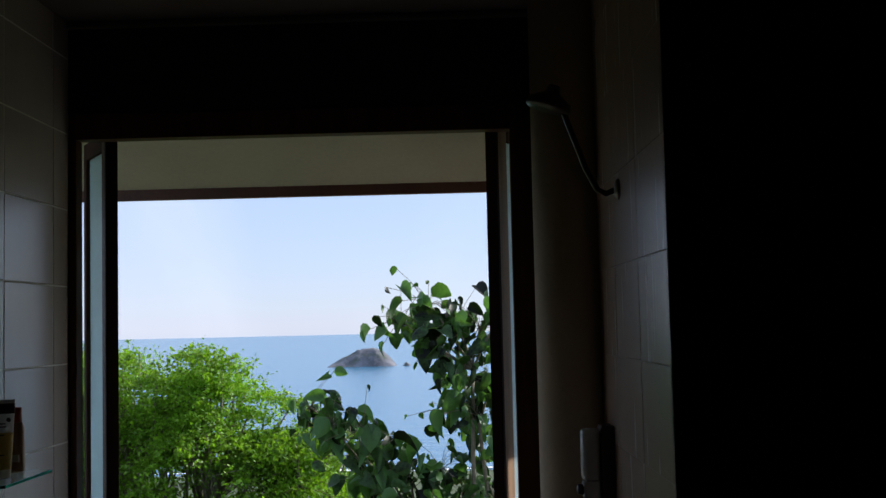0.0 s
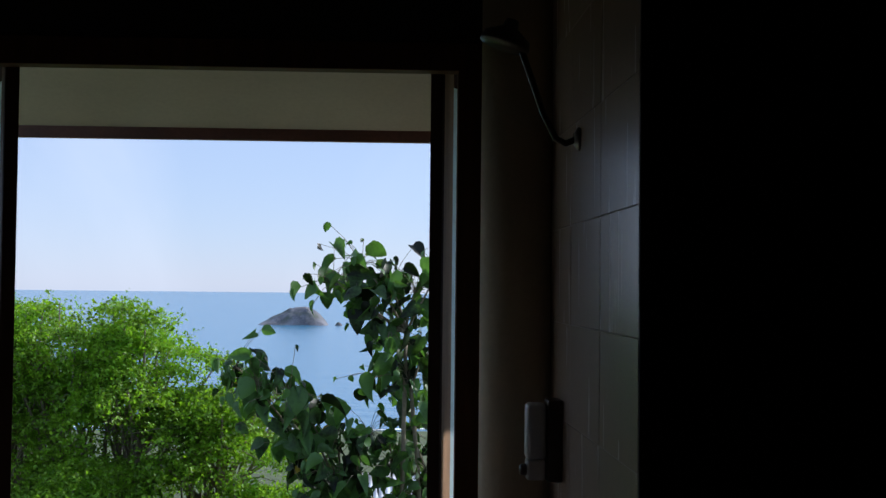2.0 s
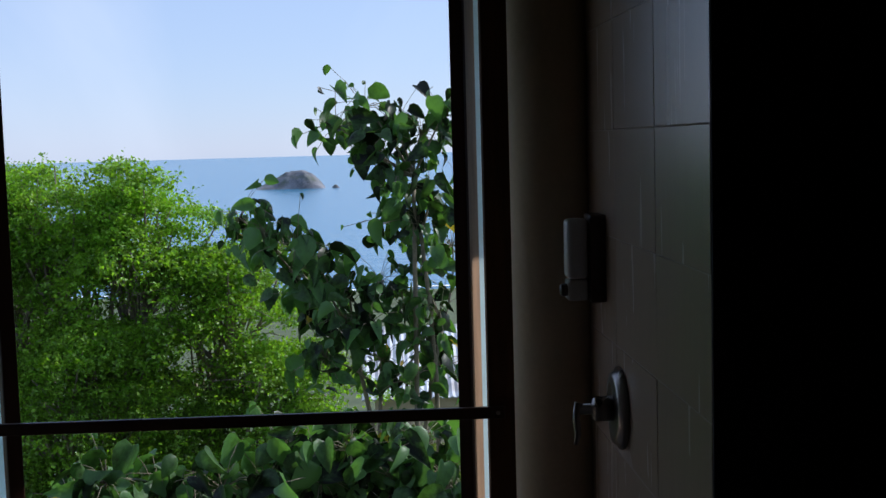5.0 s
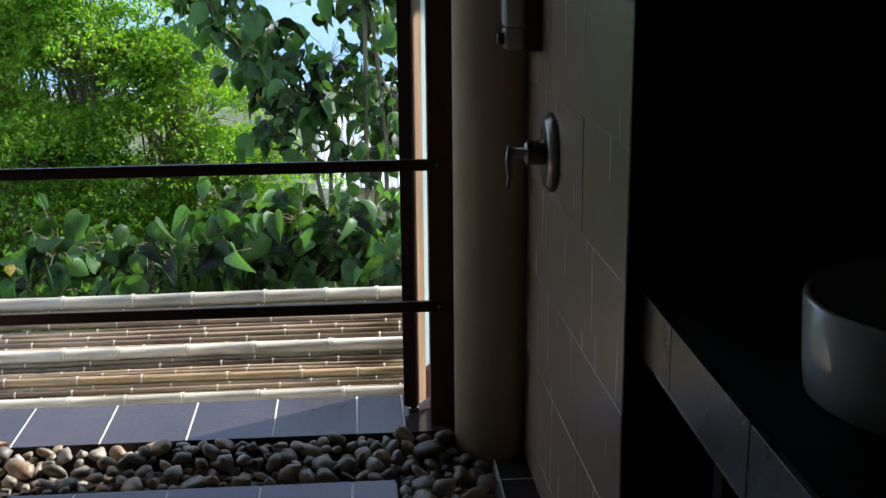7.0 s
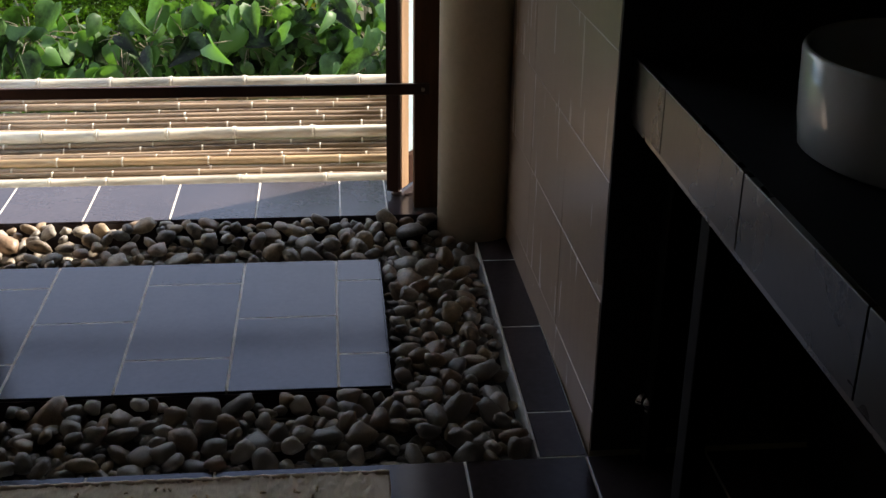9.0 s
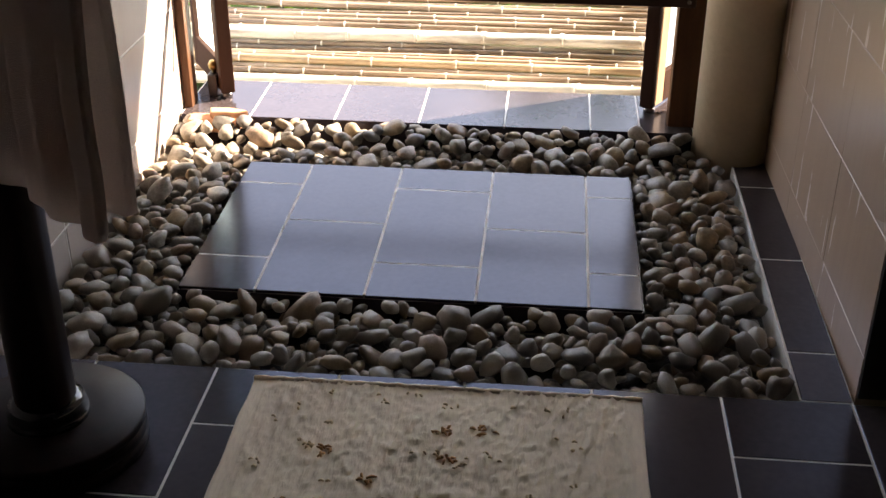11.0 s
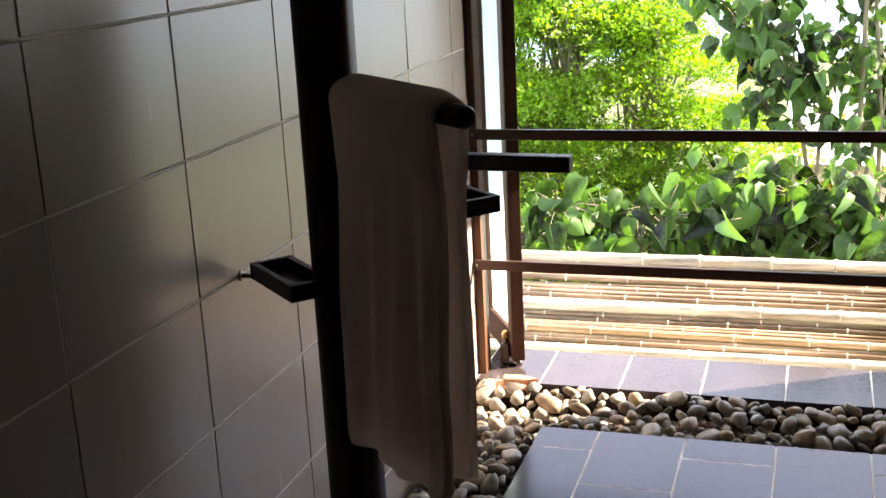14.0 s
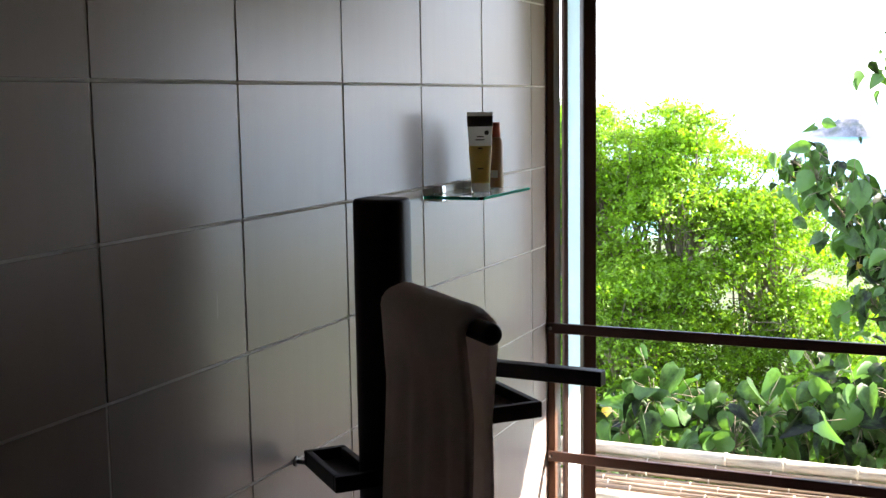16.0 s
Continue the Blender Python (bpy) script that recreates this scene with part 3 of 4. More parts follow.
edge = mat("green_glass_edge", (0.10, 0.80, 0.62), 0.45, spec=0.15, spread=0.1, translucent=0.85, through_tint=(1, 1, 1))
part("front_edge", box(0.1680, 0.1695, -0.163, 0.163, -0.0075, -0.0005), edge, shelf, "green polished front edge")
for y in (-0.1765, 0.1750):
    part("side_edge", box(0.012, 0.157, y, y + 0.0015, -0.0075, -0.0005), edge, shelf, "green polished side edge")
for y in (-0.095, 0.10):
    part("clip", box(0.0, 0.030, y - 0.011, y + 0.011, -0.020, -0.0085, 0.002), M_CHROME, shelf)
    part("clip_cap", box(0.002, 0.030, y - 0.011, y + 0.011, 0.0005, 0.020, 0.002), M_CHROME, shelf)

tb = thing("lotion_tube", "white squeeze tube of yellow lotion with a dark band", "tube", (-0.195, 0.235, 1.3665), rz=21)
n = 24
rings = [(0.0, 0.022, 0.018), (0.004, 0.0235, 0.019), (0.03, 0.024, 0.019), (0.09, 0.028, 0.016), (0.15, 0.0315, 0.010), (0.185, 0.033, 0.005), (0.205, 0.0335, 0.0025)]


def loft(rs, m):
    b = bmesh.new()
    prev = None
    for z, a, c in rs:
        ring = [b.verts.new((a * math.cos(2 * math.pi * k / n), c * math.sin(2 * math.pi * k / n), z)) for k in range(n)]
        if prev:
            for k in range(n):
                b.faces.new((prev[k], prev[(k + 1) % n], ring[(k + 1) % n], ring[k]))
        else:
            b.faces.new(ring[::-1])
        prev = ring
    b.faces.new(prev)
    return b


def at_height(z):
    for (z0, a0, c0), (z1, a1, c1) in zip(rings, rings[1:]):
        if z0 <= z <= z1:
            k = (z - z0) / (z1 - z0)
            return a0 + k * (a1 - a0), c0 + k * (c1 - c0)


def slice_rings(z0, z1, grow):
    zs = [z0] + [r[0] for r in rings if z0 < r[0] < z1] + [z1]
    return [(z, at_height(z)[0] + grow, at_height(z)[1] + grow) for z in zs]


part("tube_body", loft(rings, None), M_TUBE, tb, smooth=True)
part("lotion_window", loft(slice_rings(0.022, 0.118, 0.0006), None), M_CREAM, tb, "yellow lotion showing through", True)
part("dark_band", loft(slice_rings(0.168, 0.195, 0.0006), None), M_DARKPL, tb, "dark brown band", True)
for z, wd in ((0.142, 0.018), (0.134, 0.024), (0.112, 0.012), (0.06, 0.014)):
    part("print_bar", box(-wd / 2, wd / 2, -at_height(z)[1] - 0.0022, -at_height(z)[1] + 0.002, z - 0.0015, z + 0.0015), M_DARKPL, tb, "line of small dark print")
part("round_mark", lathe([(0.006, 0), (0.006, 0.002)], 16, m=pose(0.017, -0.0085, 0.152, 90)), M_DARKPL, tb, "dark round mark")

sp = thing("spray_bottle", "slim bronze bottle with a red cap", "bottle", (-0.205, 0.365, 1.3665))
part("bottle_body", lathe([(0.021, 0), (0.0225, 0.004), (0.0225, 0.115), (0.020, 0.128), (0.0135, 0.136)], 28), M_BRONZE, sp, smooth=True)
part("cap", lathe([(0.0145, 0.1362), (0.0145, 0.172), (0.0125, 0.176)], 24), M_REDCAP, sp, "red cap", True)
part("print_bar", box(-0.003, 0.014, -0.0235, -0.015, 0.028, 0.048), M_TUBE, sp, "pale printed patch")

# ---- rug ----
rug = thing("bath_rug", "cream hand-woven cotton rug with straw tufts", "rug", (0.665, -0.80, 0))
R = random.Random(3)
nx, ny, w, d = 157, 120, 0.785, 0.86
verts, faces = [], []
for j in range(ny + 1):
    for i in range(nx + 1):
        x, y = -w / 2 + w * i / nx, -d / 2 + d * j / ny
        rim = min(1.0, max(0.0, (w / 2 - abs(x) - 0.026) / 0.006))       # a flat selvedge along both sides
        cord = 0.0030 * (i % 2) * (0.6 + 0.8 * noise.noise((i * 0.37, y * 9, 1)))
        slub = 0.008 * max(0, noise.noise((x * 40, y * 24, 7)) - 0.08) + 0.006 * max(0, noise.noise((x * 95, y * 60, 3)))
        lift = 0.004 * noise.noise((x * 5, y * 5, 0))
        wander = 0.004 * noise.noise((x * 12, y * 12, 4))
        knub = 0.0032 * R.random() ** 2
        verts.append((x + wander * (i in (0, nx)), y + wander * (j in (0, ny)), 0.011 + lift + rim * (cord + slub + knub) + (1 - rim) * 0.001))
for j in range(ny):
    for i in range(nx):
        q = j * (nx + 1) + i
        faces.append((q, q + 1, q + nx + 2, q + nx + 1))
weave = raw("weave", verts, faces, M_RUG, rug, True)
sol = weave.modifiers.new("thickness", "SOLIDIFY")
sol.thickness, sol.offset = 0.009, -1


def knots(name, count, low, high, reach, material, label):
    b = bmesh.new()
    for k in range(count):
        x, y = R.uniform(-w / 2 + 0.035, w / 2 - 0.035), R.uniform(-d / 2 + 0.02, d / 2 - 0.02)
        for s in range(R.randint(low, high)):
            c = Vector((x + R.gauss(0, 0.008), y + R.gauss(0, 0.006), 0.0150))
            a, l = R.uniform(0, 6.28), R.uniform(0.006, reach)
            e = Vector((math.cos(a) * l, math.sin(a) * l, R.uniform(-0.001, 0.003)))
            tube([c, c + e * 0.5 + Vector((0, 0, 0.003)), c + e], [0.0022, 0.0030, 0.0014], 5, b)
    tagged(part(name, b, material, rug, label, True), kind="stuff")


knots("knotted_straw", 70, 2, 4, 0.010, M_TUFT, "straw-coloured knotted tufts")
knots("brown_knots", 16, 6, 10, 0.020, M_KNOT, "small brown knots of yarn")
pts = [(-w / 2 + w * i / 40, d / 2 + 0.003 * noise.noise((i * 0.7, 1, 1)), 0.012 + 0.002 * (i % 2)) for i in range(41)]
part("bound_edge", tube(pts, [0.006] * 41, 6), M_RUG, rug, smooth=True)

# ---- bits by the window ----
brick = thing("clay_block", "broken terracotta block by the window post", "brick", (-0.165, 0.958, -0.004))
part("block", box(-0.080, 0.075, -0.040, 0.020, 0, 0.042, 0.006), M_TERRA, brick)
part("shard", prism([(-0.01, -0.028), (0.06, -0.022), (0.10, -0.002), (0.04, 0.018), (-0.02, 0.012)], 0.043, 0.064, 0.005), M_TERRA, brick, "loose clay shard on top")
knob = thing("door_holder", "dark window holder with a brass knob on the sill", "window holder", (-0.224, 1.165, 0.0302))
part("holder_block", box(-0.015, 0.015, -0.03, 0.03, 0.0, 0.07, 0.004), M_DARKPL, knob)
part("knob", lathe([(0.006, 0.07), (0.006, 0.078), (0.014, 0.084), (0.016, 0.098), (0.010, 0.110)], 20), mat("aged_brass", (0.42, 0.26, 0.10), 0.3, 1.0, spread=0.15), knob, "brass knob", True)

# ---- bamboo fence ----
fence = thing("bamboo_screen", "sloping lattice of weathered bamboo canes beyond the sill", "bamboo screen", (0.5, 1.48, -0.06), kind="structure")
R = random.Random(11)


def cane(length, r, rr):
    """A cane with swollen joints, and pale rings that paint the sun's glints on them."""
    x = -length / 2
    pts, rad, glints = [(x, 0, 0)], [r], bmesh.new()
    step = rr.uniform(0.10, 0.3)
    while x + step < length / 2:
        x += step
        y, z = 0.002 * noise.noise((x, r * 90, 1)), 0.006 * noise.noise((x * 1.2, r * 50, 3))
        for dx, k in ((-0.012, 1.0), (-0.004, 1.16), (0.0, 0.95), (0.004, 1.13), (0.012, 0.99)):
            pts.append((x + dx, y, z))
            rad.append(r * k)
        w = rr.uniform(0.0010, 0.0028)
        tube([(x - w - 0.002, y, z), (x - w, y, z), (x + w, y, z), (x + w + 0.002, y, z)], [r * 1.04, r * 1.17, r * 1.17, r * 1.04], 12, glints)
        step = rr.uniform(0.18, 0.30)
    pts.append((length / 2, 0, 0))
    rad.append(r)
    return tube(pts, rad, 12), glints


SLOPE = math.atan2(0.25, 0.45)                # the canes lie on a slope that rises outwards
run = 0.0
sizes = [0.021, 0.010, 0.011, 0.010, 0.016, 0.010, 0.009, 0.011, 0.010, 0.024, 0.010, 0.012, 0.010, 0.012, 0.010, 0.013, 0.010, 0.011, 0.012, 0.026]
for i, r in enumerate(sizes):
    run += r
    stick, glints = cane(3.4, r, R)
    ob = part("cane", stick, M_BAMBOO_PALE if r > 0.02 else M_BAMBOO_TAN if r > 0.015 else M_BAMBOO, fence, "thick bleached cane" if r > 0.02 else "", True)
    part("joint_scars", glints, M_NODE_GLINT, ob, "pale rings standing in for sun glints at the joints", True)
    lift = r - 0.012 + R.uniform(-0.003, 0.004)
    ob.matrix_basis = pose(R.uniform(-0.1, 0.1), run * math.cos(SLOPE) - lift * math.sin(SLOPE), run * math.sin(SLOPE) + lift * math.cos(SLOPE), R.uniform(0, 90), R.uniform(-0.3, 0.3), R.uniform(-0.2, 0.2))
    run += r * 1.03
for x in (-0.95, 0.0, 0.95):
    b = box(x - 0.03, x + 0.03, -0.02, run, -0.06, -0.013, 0.004)
    b.transform(pose(0, 0, 0, math.degrees(SLOPE)))
    part("batten", b, M_BARK, fence)
structure("terrace", box(-1.2, 2.2, 1.36, 1.44, -0.9, -0.16), M_PLASTER, "plastered terrace edge under the bamboo screen", "terrace")

# ---- land, sea, island ----
R = random.Random(5)


def sheet(name, xs, ys, height, material, label, category):
    verts = [(x, y, height(x, y)) for y in ys for x in xs]
    W = len(xs)
    faces = [(j * W + i, j * W + i + 1, (j + 1) * W + i + 1, (j + 1) * W + i) for j in range(len(ys) - 1) for i in range(W - 1)]
    return tagged(raw(name, verts, faces, material, None, True), label, category, kind="structure")


def land(x, y):
    if y < 1.3:
        return -0.75
    if y < 255:
        return -0.75 - 1.6 * min(1, (y - 1.3) / 3) - 27.0 * min(1, max(0, y - 4) / 240) ** 0.8 + 0.25 * noise.noise((x * 0.15, y * 0.15, 0)) * min(1, y / 8)
    return -30.0 - min(40, (y - 255) * 0.4)


gx = sorted({*range(-900, 901, 60), *range(-40, 41, 2)})
gy = sorted({*range(-400, 1, 50), *range(1, 40, 1), *range(40, 260, 10), 256, 262, 300, 360})
sheet("ground", gx, gy, land, M_GROUND, "dry green hillside falling to the sea", "ground")
tagged(raw("water", [(-4900, 150, -30), (4900, 150, -30), (4900, 4900, -30), (-4900, 4900, -30)], [(0, 1, 2, 3)], M_SEA), "pale blue sea reaching the horizon", "sea", kind="structure")
sv, sf = [], []
for i in range(120):
    x = -120 + i * 2.2
    y = 257 + 3 * noise.noise((x * 0.05, 0, 0))
    wd = 2.2 + 1.5 * noise.noise((x * 0.2, 3, 0))
    sv += [(x, y, -29.9), (x, y + wd, -29.9)]
    if i:
        sf.append((2 * i - 2, 2 * i, 2 * i + 1, 2 * i - 1))
tagged(raw("surf", sv, sf, M_SURF), "white line of breaking surf along the shore", "surf", kind="structure")


def islet(name, cx, cy, length, depth, peak, lean, label, seed):
    """A rocky hump rising from the sea, its peak set off along its length."""
    NX, NY = 90, 40
    verts, faces = [], []
    for j in range(NY + 1):
        for i in range(NX + 1):
            u, q = i / NX * 2 - 1, j / NY * 2 - 1
            s = u - lean
            prof = max(0, 1 - (abs(s) / (1 - lean if s > 0 else 1 + lean)) ** (1.9 if s > 0 else 1.35))
            ridge = prof * max(0, 1 - abs(q) ** 1.6)
            n1 = noise.fractal((u * 3 + seed, q * 2.2, seed), 0.9, 2.1, 6)
            h = peak * ridge * (0.95 + 0.09 * n1) + peak * 0.03 * abs(n1) * (ridge > 0) - 1.0
            verts.append((cx + u * length / 2, cy + q * depth / 2, -30 + h))
    for j in range(NY):
        for i in range(NX):
            k = j * (NX + 1) + i
            faces.append((k, k + 1, k + NX + 2, k + NX + 1))
    return tagged(raw(name, verts, faces, M_ROCK), label, "island")


islet("island", -84.5, 940, 58, 30, 17.0, 0.28, "bare rocky island far out at sea, toned bluish grey for haze", 1.3)
islet("sea_rock", -47.5, 930, 7.5, 7, 4.0, -0.1, "small dark sea rock beside the island", 7.1)

# ---- house below ----
house = thing("neighbour_house", "house below with a pale corrugated metal roof", "house", (2.3, 17.5, -3.9))
rv, rf = [], []
for i in range(81):
    x = -2.0 + i * 0.05
    hgt = 0.012 * (1 if i % 2 else -1)
    rv += [(x, -1.3, 1.50 + hgt), (x, 1.4, 2.25 + hgt)]
    if i:
        rf.append((2 * i - 2, 2 * i, 2 * i + 1, 2 * i - 1))
roof = raw("roof", rv, rf, M_ROOF, house)
so = roof.modifiers.new("thickness", "SOLIDIFY")
so.thickness = 0.02
part("wall", box(-1.8, 1.8, -1.1, 1.3, 0, 1.5), M_PLASTER, house)


# ---- plants ----
def leaf_arrays(width, length, fold=0.15, droop=0.25, heart=True):
    """A leaf lying along +y from its stalk, as points and faces."""
    prof = [(0.0, -0.08), (0.28, -0.12), (0.47, 0.06), (0.5, 0.3), (0.38, 0.58), (0.18, 0.84)] if heart else [(0.0, 0.0), (0.3, 0.25), (0.5, 0.5), (0.3, 0.8)]
    P = []
    for x, y in prof:
        for s in (-1, 0, 1):
            yy = max(0.0, y) if s == 0 else y
            P.append((s * x * width, yy * length, abs(s * x) * width * fold * 2 - droop * length * max(0, yy) ** 2))
    P.append((0, length, -droop * length))
    F = []
    for i in range(len(prof) - 1):
        a = 3 * i
        F += [(a, a + 1, a + 4, a + 3), (a + 1, a + 2, a + 5, a + 4)]
    a = 3 * (len(prof) - 1)
    F += [(a, a + 1, len(P) - 1), (a + 1, a + 2, len(P) - 1)]
    return np.array(P), F


def scatter(name, shape, places, material, parent):
    P, F = shape
    verts, faces, base = [], [], 0
    for m, s in places:
        A = np.array(m.to_3x3()) * s
        verts.append(P @ A.T + np.array(m.translation))
        faces += [tuple(i + base for i in f) for f in F]
        base += len(P)
    return raw(name, np.concatenate(verts).tolist(), faces, material, parent, True)


def limb(a, b, ra, rb, sag, rr, seg=6, n=7):
    a, b = Vector(a), Vector(b)
    mid = (a + b) / 2 + Vector((rr.uniform(-1, 1), rr.uniform(-1, 1), sag)) * (b - a).length * 0.12
    pts = [(1 - t) ** 2 * a + 2 * t * (1 - t) * mid + t * t * b for t in [i / n for i in range(n + 1)]]
    return pts, [ra + (rb - ra) * i / n for i in range(n + 1)]


LEAF_BASE = [0]


def broad_plant(name, label, root, tips, leaf, spread, per, seed, y_of, forks):
    """A plant with big heart-shaped leaves on long stalks; tips are (x, z)."""
    rr = random.Random(seed)
    plant = thing(name, label, "tree" if forks else "shrub", root)
    o = Vector(root)
    wood = bmesh.new()
    places, yellow = [], []
    hubs = [Vector(h) for h in forks] or [o + Vector((0, 0, 0.35))]
    for h in forks:
        p, r = limb(o, h, 0.026, 0.015, 0.0, rr)
        tube(p, r, 7, wood)
    for x, z in tips:
        c = Vector((x, y_of(rr, x, z), z))
        hub = min(hubs, key=lambda h: (h - c).length + (3 if h.z > c.z else 0))
        p, r = limb(hub, c, 0.012, 0.005, 0.3, rr)
        tube(p, r, 5, wood)
        for k in range(per):
            off = Vector((rr.gauss(0, spread), rr.gauss(0, spread * 1.3), rr.gauss(0, spread)))
            q = c + off
            tube([c - Vector((0, 0, 0.02)), c + off * 0.5 + Vector((0, 0, 0.02)), q], [0.003, 0.002, 0.002], 4, wood)
            az = math.degrees(math.atan2(-off.x, off.y)) + rr.gauss(0, 50)
            m = pose(*q, rr.gauss(-58, 34), rr.gauss(0, 36), az)
            (yellow if rr.random() < 0.012 else places).append((m, leaf * rr.choice((0.4, 0.6, 0.8, 0.95, 1.05, 1.2)) * rr.uniform(0.85, 1.1)))
    inv = Matrix.Translation(-o)
    wood.transform(inv)
    part("stem", wood, M_STEM, plant, smooth=True)
    shapes = [leaf_arrays(0.85, 1.0, 0.25, 0.40), leaf_arrays(0.7, 1.05, 0.75, 0.25), leaf_arrays(0.9, 1.0, -0.3, 0.6), leaf_arrays(0.62, 1.1, 0.45, 0.65)]
    for P, _ in shapes:                         # crinkled blades
        for p in P:
            p[2] += 0.06 * noise.noise((p[0] * 5, p[1] * 5, seed + p[1]))
    shp = shapes[0]
    crown = [(inv @ m, s) for m, s in places]
    vs, fs = [], []
    for k, shape in enumerate(shapes):
        for m, s in crown[k::4]:
            fs += [tuple(i + LEAF_BASE[0] for i in f) for f in shape[1]]
            vs.append(shape[0] @ (np.array(m.to_3x3()) * s).T + np.array(m.translation))
            LEAF_BASE[0] += len(shape[0])
    LEAF_BASE[0] = 0
    raw("crown", np.concatenate(vs).tolist(), fs, M_BROAD, plant, True)
    if yellow:
        lv = scatter("yellow_leaves", shp, [(inv @ m, s) for m, s in yellow], M_BROAD_Y, plant)
        lv["label"] = "a few yellowing leaves"
    return plant


TALL = [(0.75, 1.92), (0.53, 1.78), (0.7, 1.74), (0.95, 1.74), (0.82, 1.54), (0.97, 1.42), (1.15, 1.72), (1.3, 1.83), (1.2, 1.32), (1.11, 1.08), (0.91, 1.09),
        (-0.18, 1.14), (0.03, 1.04), (0.26, 0.99), (0.35, 0.81), (0.15, 0.78), (0.58, 0.65), (0.82, 0.68), (0.35, 0.55), (0.51, 0.42), (0.74, 0.41),
        (0.99, 0.46), (0.43, 0.18), (0.81, 0.1), (1.11, 0.64), (1.15, 0.2), (0.99, -0.03), (1.3, 0.03), (1.24, 0.42), (1.35, 0.9)]
broad_plant("broadleaf_tree", "young tree with large drooping heart-shaped leaves", (1.02, 6.3, -2.7), TALL, 0.135, 0.115, 27, 21,
            lambda rr, x, z: 6.05 + rr.gauss(0, 0.15), [(0.80, 6.1, -0.14), (0.60, 6.05, 0.32), (1.25, 6.1, 0.30), (1.12, 6.05, 1.0), (1.08, 6.05, 1.4)])
LOW = [(-0.64, -0.12), (-0.4, -0.23), (-0.06, -0.24), (-0.17, -0.34), (0.28, -0.12), (0.18, -0.27), (0.49, -0.24), (0.66, -0.06), (0.68, -0.31), (0.93, -0.28),
       (0.86, -0.2), (1.06, -0.06), (1.18, -0.24), (1.08, -0.37), (0.42, -0.37), (0.05, -0.4), (-0.85, -0.29), (-0.4, -0.4), (-0.92, -0.46), (1.32, -0.3)]
for gi, x0 in enumerate((-0.55, 0.25, 0.95)):
    tips = [t for t in LOW if abs(t[0] - x0) <= 0.42]
    broad_plant("broadleaf_shrub", "leafy shrub with large heart-shaped leaves beyond the bamboo screen", (x0, 4.5, -2.3), tips, 0.15, 0.115, 29, 40 + gi,
                lambda rr, x, z: 4.25 + rr.gauss(0, 0.15), [])


def feather_tree(name, label, root, lobes, seed, clusters, sprays, material=None, leaf=0.055):
    """A spreading tree of fine compound leaves; lobes are (centre, radii)."""
    rr = random.Random(seed)
    tree = thing(name, label, "tree", root)
    o = Vector(root)
    wood = bmesh.new()
    tufts = []
    for k in range(6):                          # tufts of small folded leaflets round a twig end
        v, f = [], []
        for q in range(11):
            c = Vector((rr.gauss(0, 1.3), rr.gauss(0, 1.3), rr.gauss(0, 0.5)))
            m = pose(*c, rr.gauss(-12, 28), rr.gauss(0, 28), rr.uniform(0, 360)) @ Matrix.Scale(rr.uniform(0.7, 1.3), 4)
            v += [tuple(m @ Vector(p)) for p in ((0, 0, 0), (0.32, 0.5, 0.08), (0, 1, -0.12), (-0.32, 0.5, 0.08))]
            f += [(4 * q, 4 * q + 1, 4 * q + 2), (4 * q, 4 * q + 2, 4 * q + 3)]
        tufts.append((np.array(v), f))
    places = []
    total = sum(r[0] * r[1] * r[2] for _, r in lobes)
    for centre, rad in lobes:
        c = Vector(centre)
        p, r = limb(o, c - Vector((0, 0, rad[2] * 0.7)), 0.13, 0.06, 0.6, rr, n=9)
        tube(p, r, 8, wood)
        hub = p[-1]
        for k in range(max(5, int(clusters * rad[0] * rad[1] * rad[2] / total))):
            while True:
                d = Vector((rr.gauss(0, 1), rr.gauss(0, 1), rr.gauss(0.25, 1))).normalized()
                if d.z > -0.6:
                    break
            d *= rr.uniform(0.42, 1.15) * (1.03 + 0.25 * noise.noise(d * 2.3 + c))
            q = c + Vector((d.x * rad[0], d.y * rad[1], d.z * rad[2]))
            bare = noise.noise(q * 1.7) < -0.27      # thin spots where the branches show
            bp, br = limb(p[rr.randint(6, 9)], q, 0.036, 0.007, 0.5, rr, n=8)
            tube(bp, br, 5, wood)
            for t in range(3):
                a = bp[rr.randint(3, 7)]
                e = a + Vector((rr.gauss(0, 0.22), rr.gauss(0, 0.22), rr.gauss(0.0, 0.12)))
                tube([a, (a + e) / 2 + Vector((0, 0, 0.04)), e], [0.008, 0.006, 0.003], 4, wood)
            size = rr.choice((0.14, 0.18, 0.22, 0.27, 0.32))
            lean = Vector((d.x, d.y, 0)) * -0.35
            for t in range(sprays // 4 if bare else sprays):
                off = Vector((rr.gauss(0, 1), rr.gauss(0, 1), rr.gauss(0, 0.16))) * size
                off.z += off.dot(lean) - 0.5 * off.length ** 2
                az = rr.uniform(0, 360)
                places.append((pose(*(q + off), rr.gauss(0, 25), rr.gauss(0, 25), az), leaf * rr.uniform(0.75, 1.25)))
    inv = Matrix.Translation(-o)
    wood.transform(inv)
    part("trunk", wood, M_BARK, tree, smooth=True)
    verts, faces, base = [], [], 0
    for m, s in places:
        P, F = rr.choice(tufts)
        m = inv @ m
        verts.append(P @ (np.array(m.to_3x3()) * s).T + np.array(m.translation))
        faces += [tuple(i + base for i in f) for f in F]
        base += len(P)
    raw("crown", np.concatenate(verts).tolist(), faces, material or M_FINE, tree)
    return tree


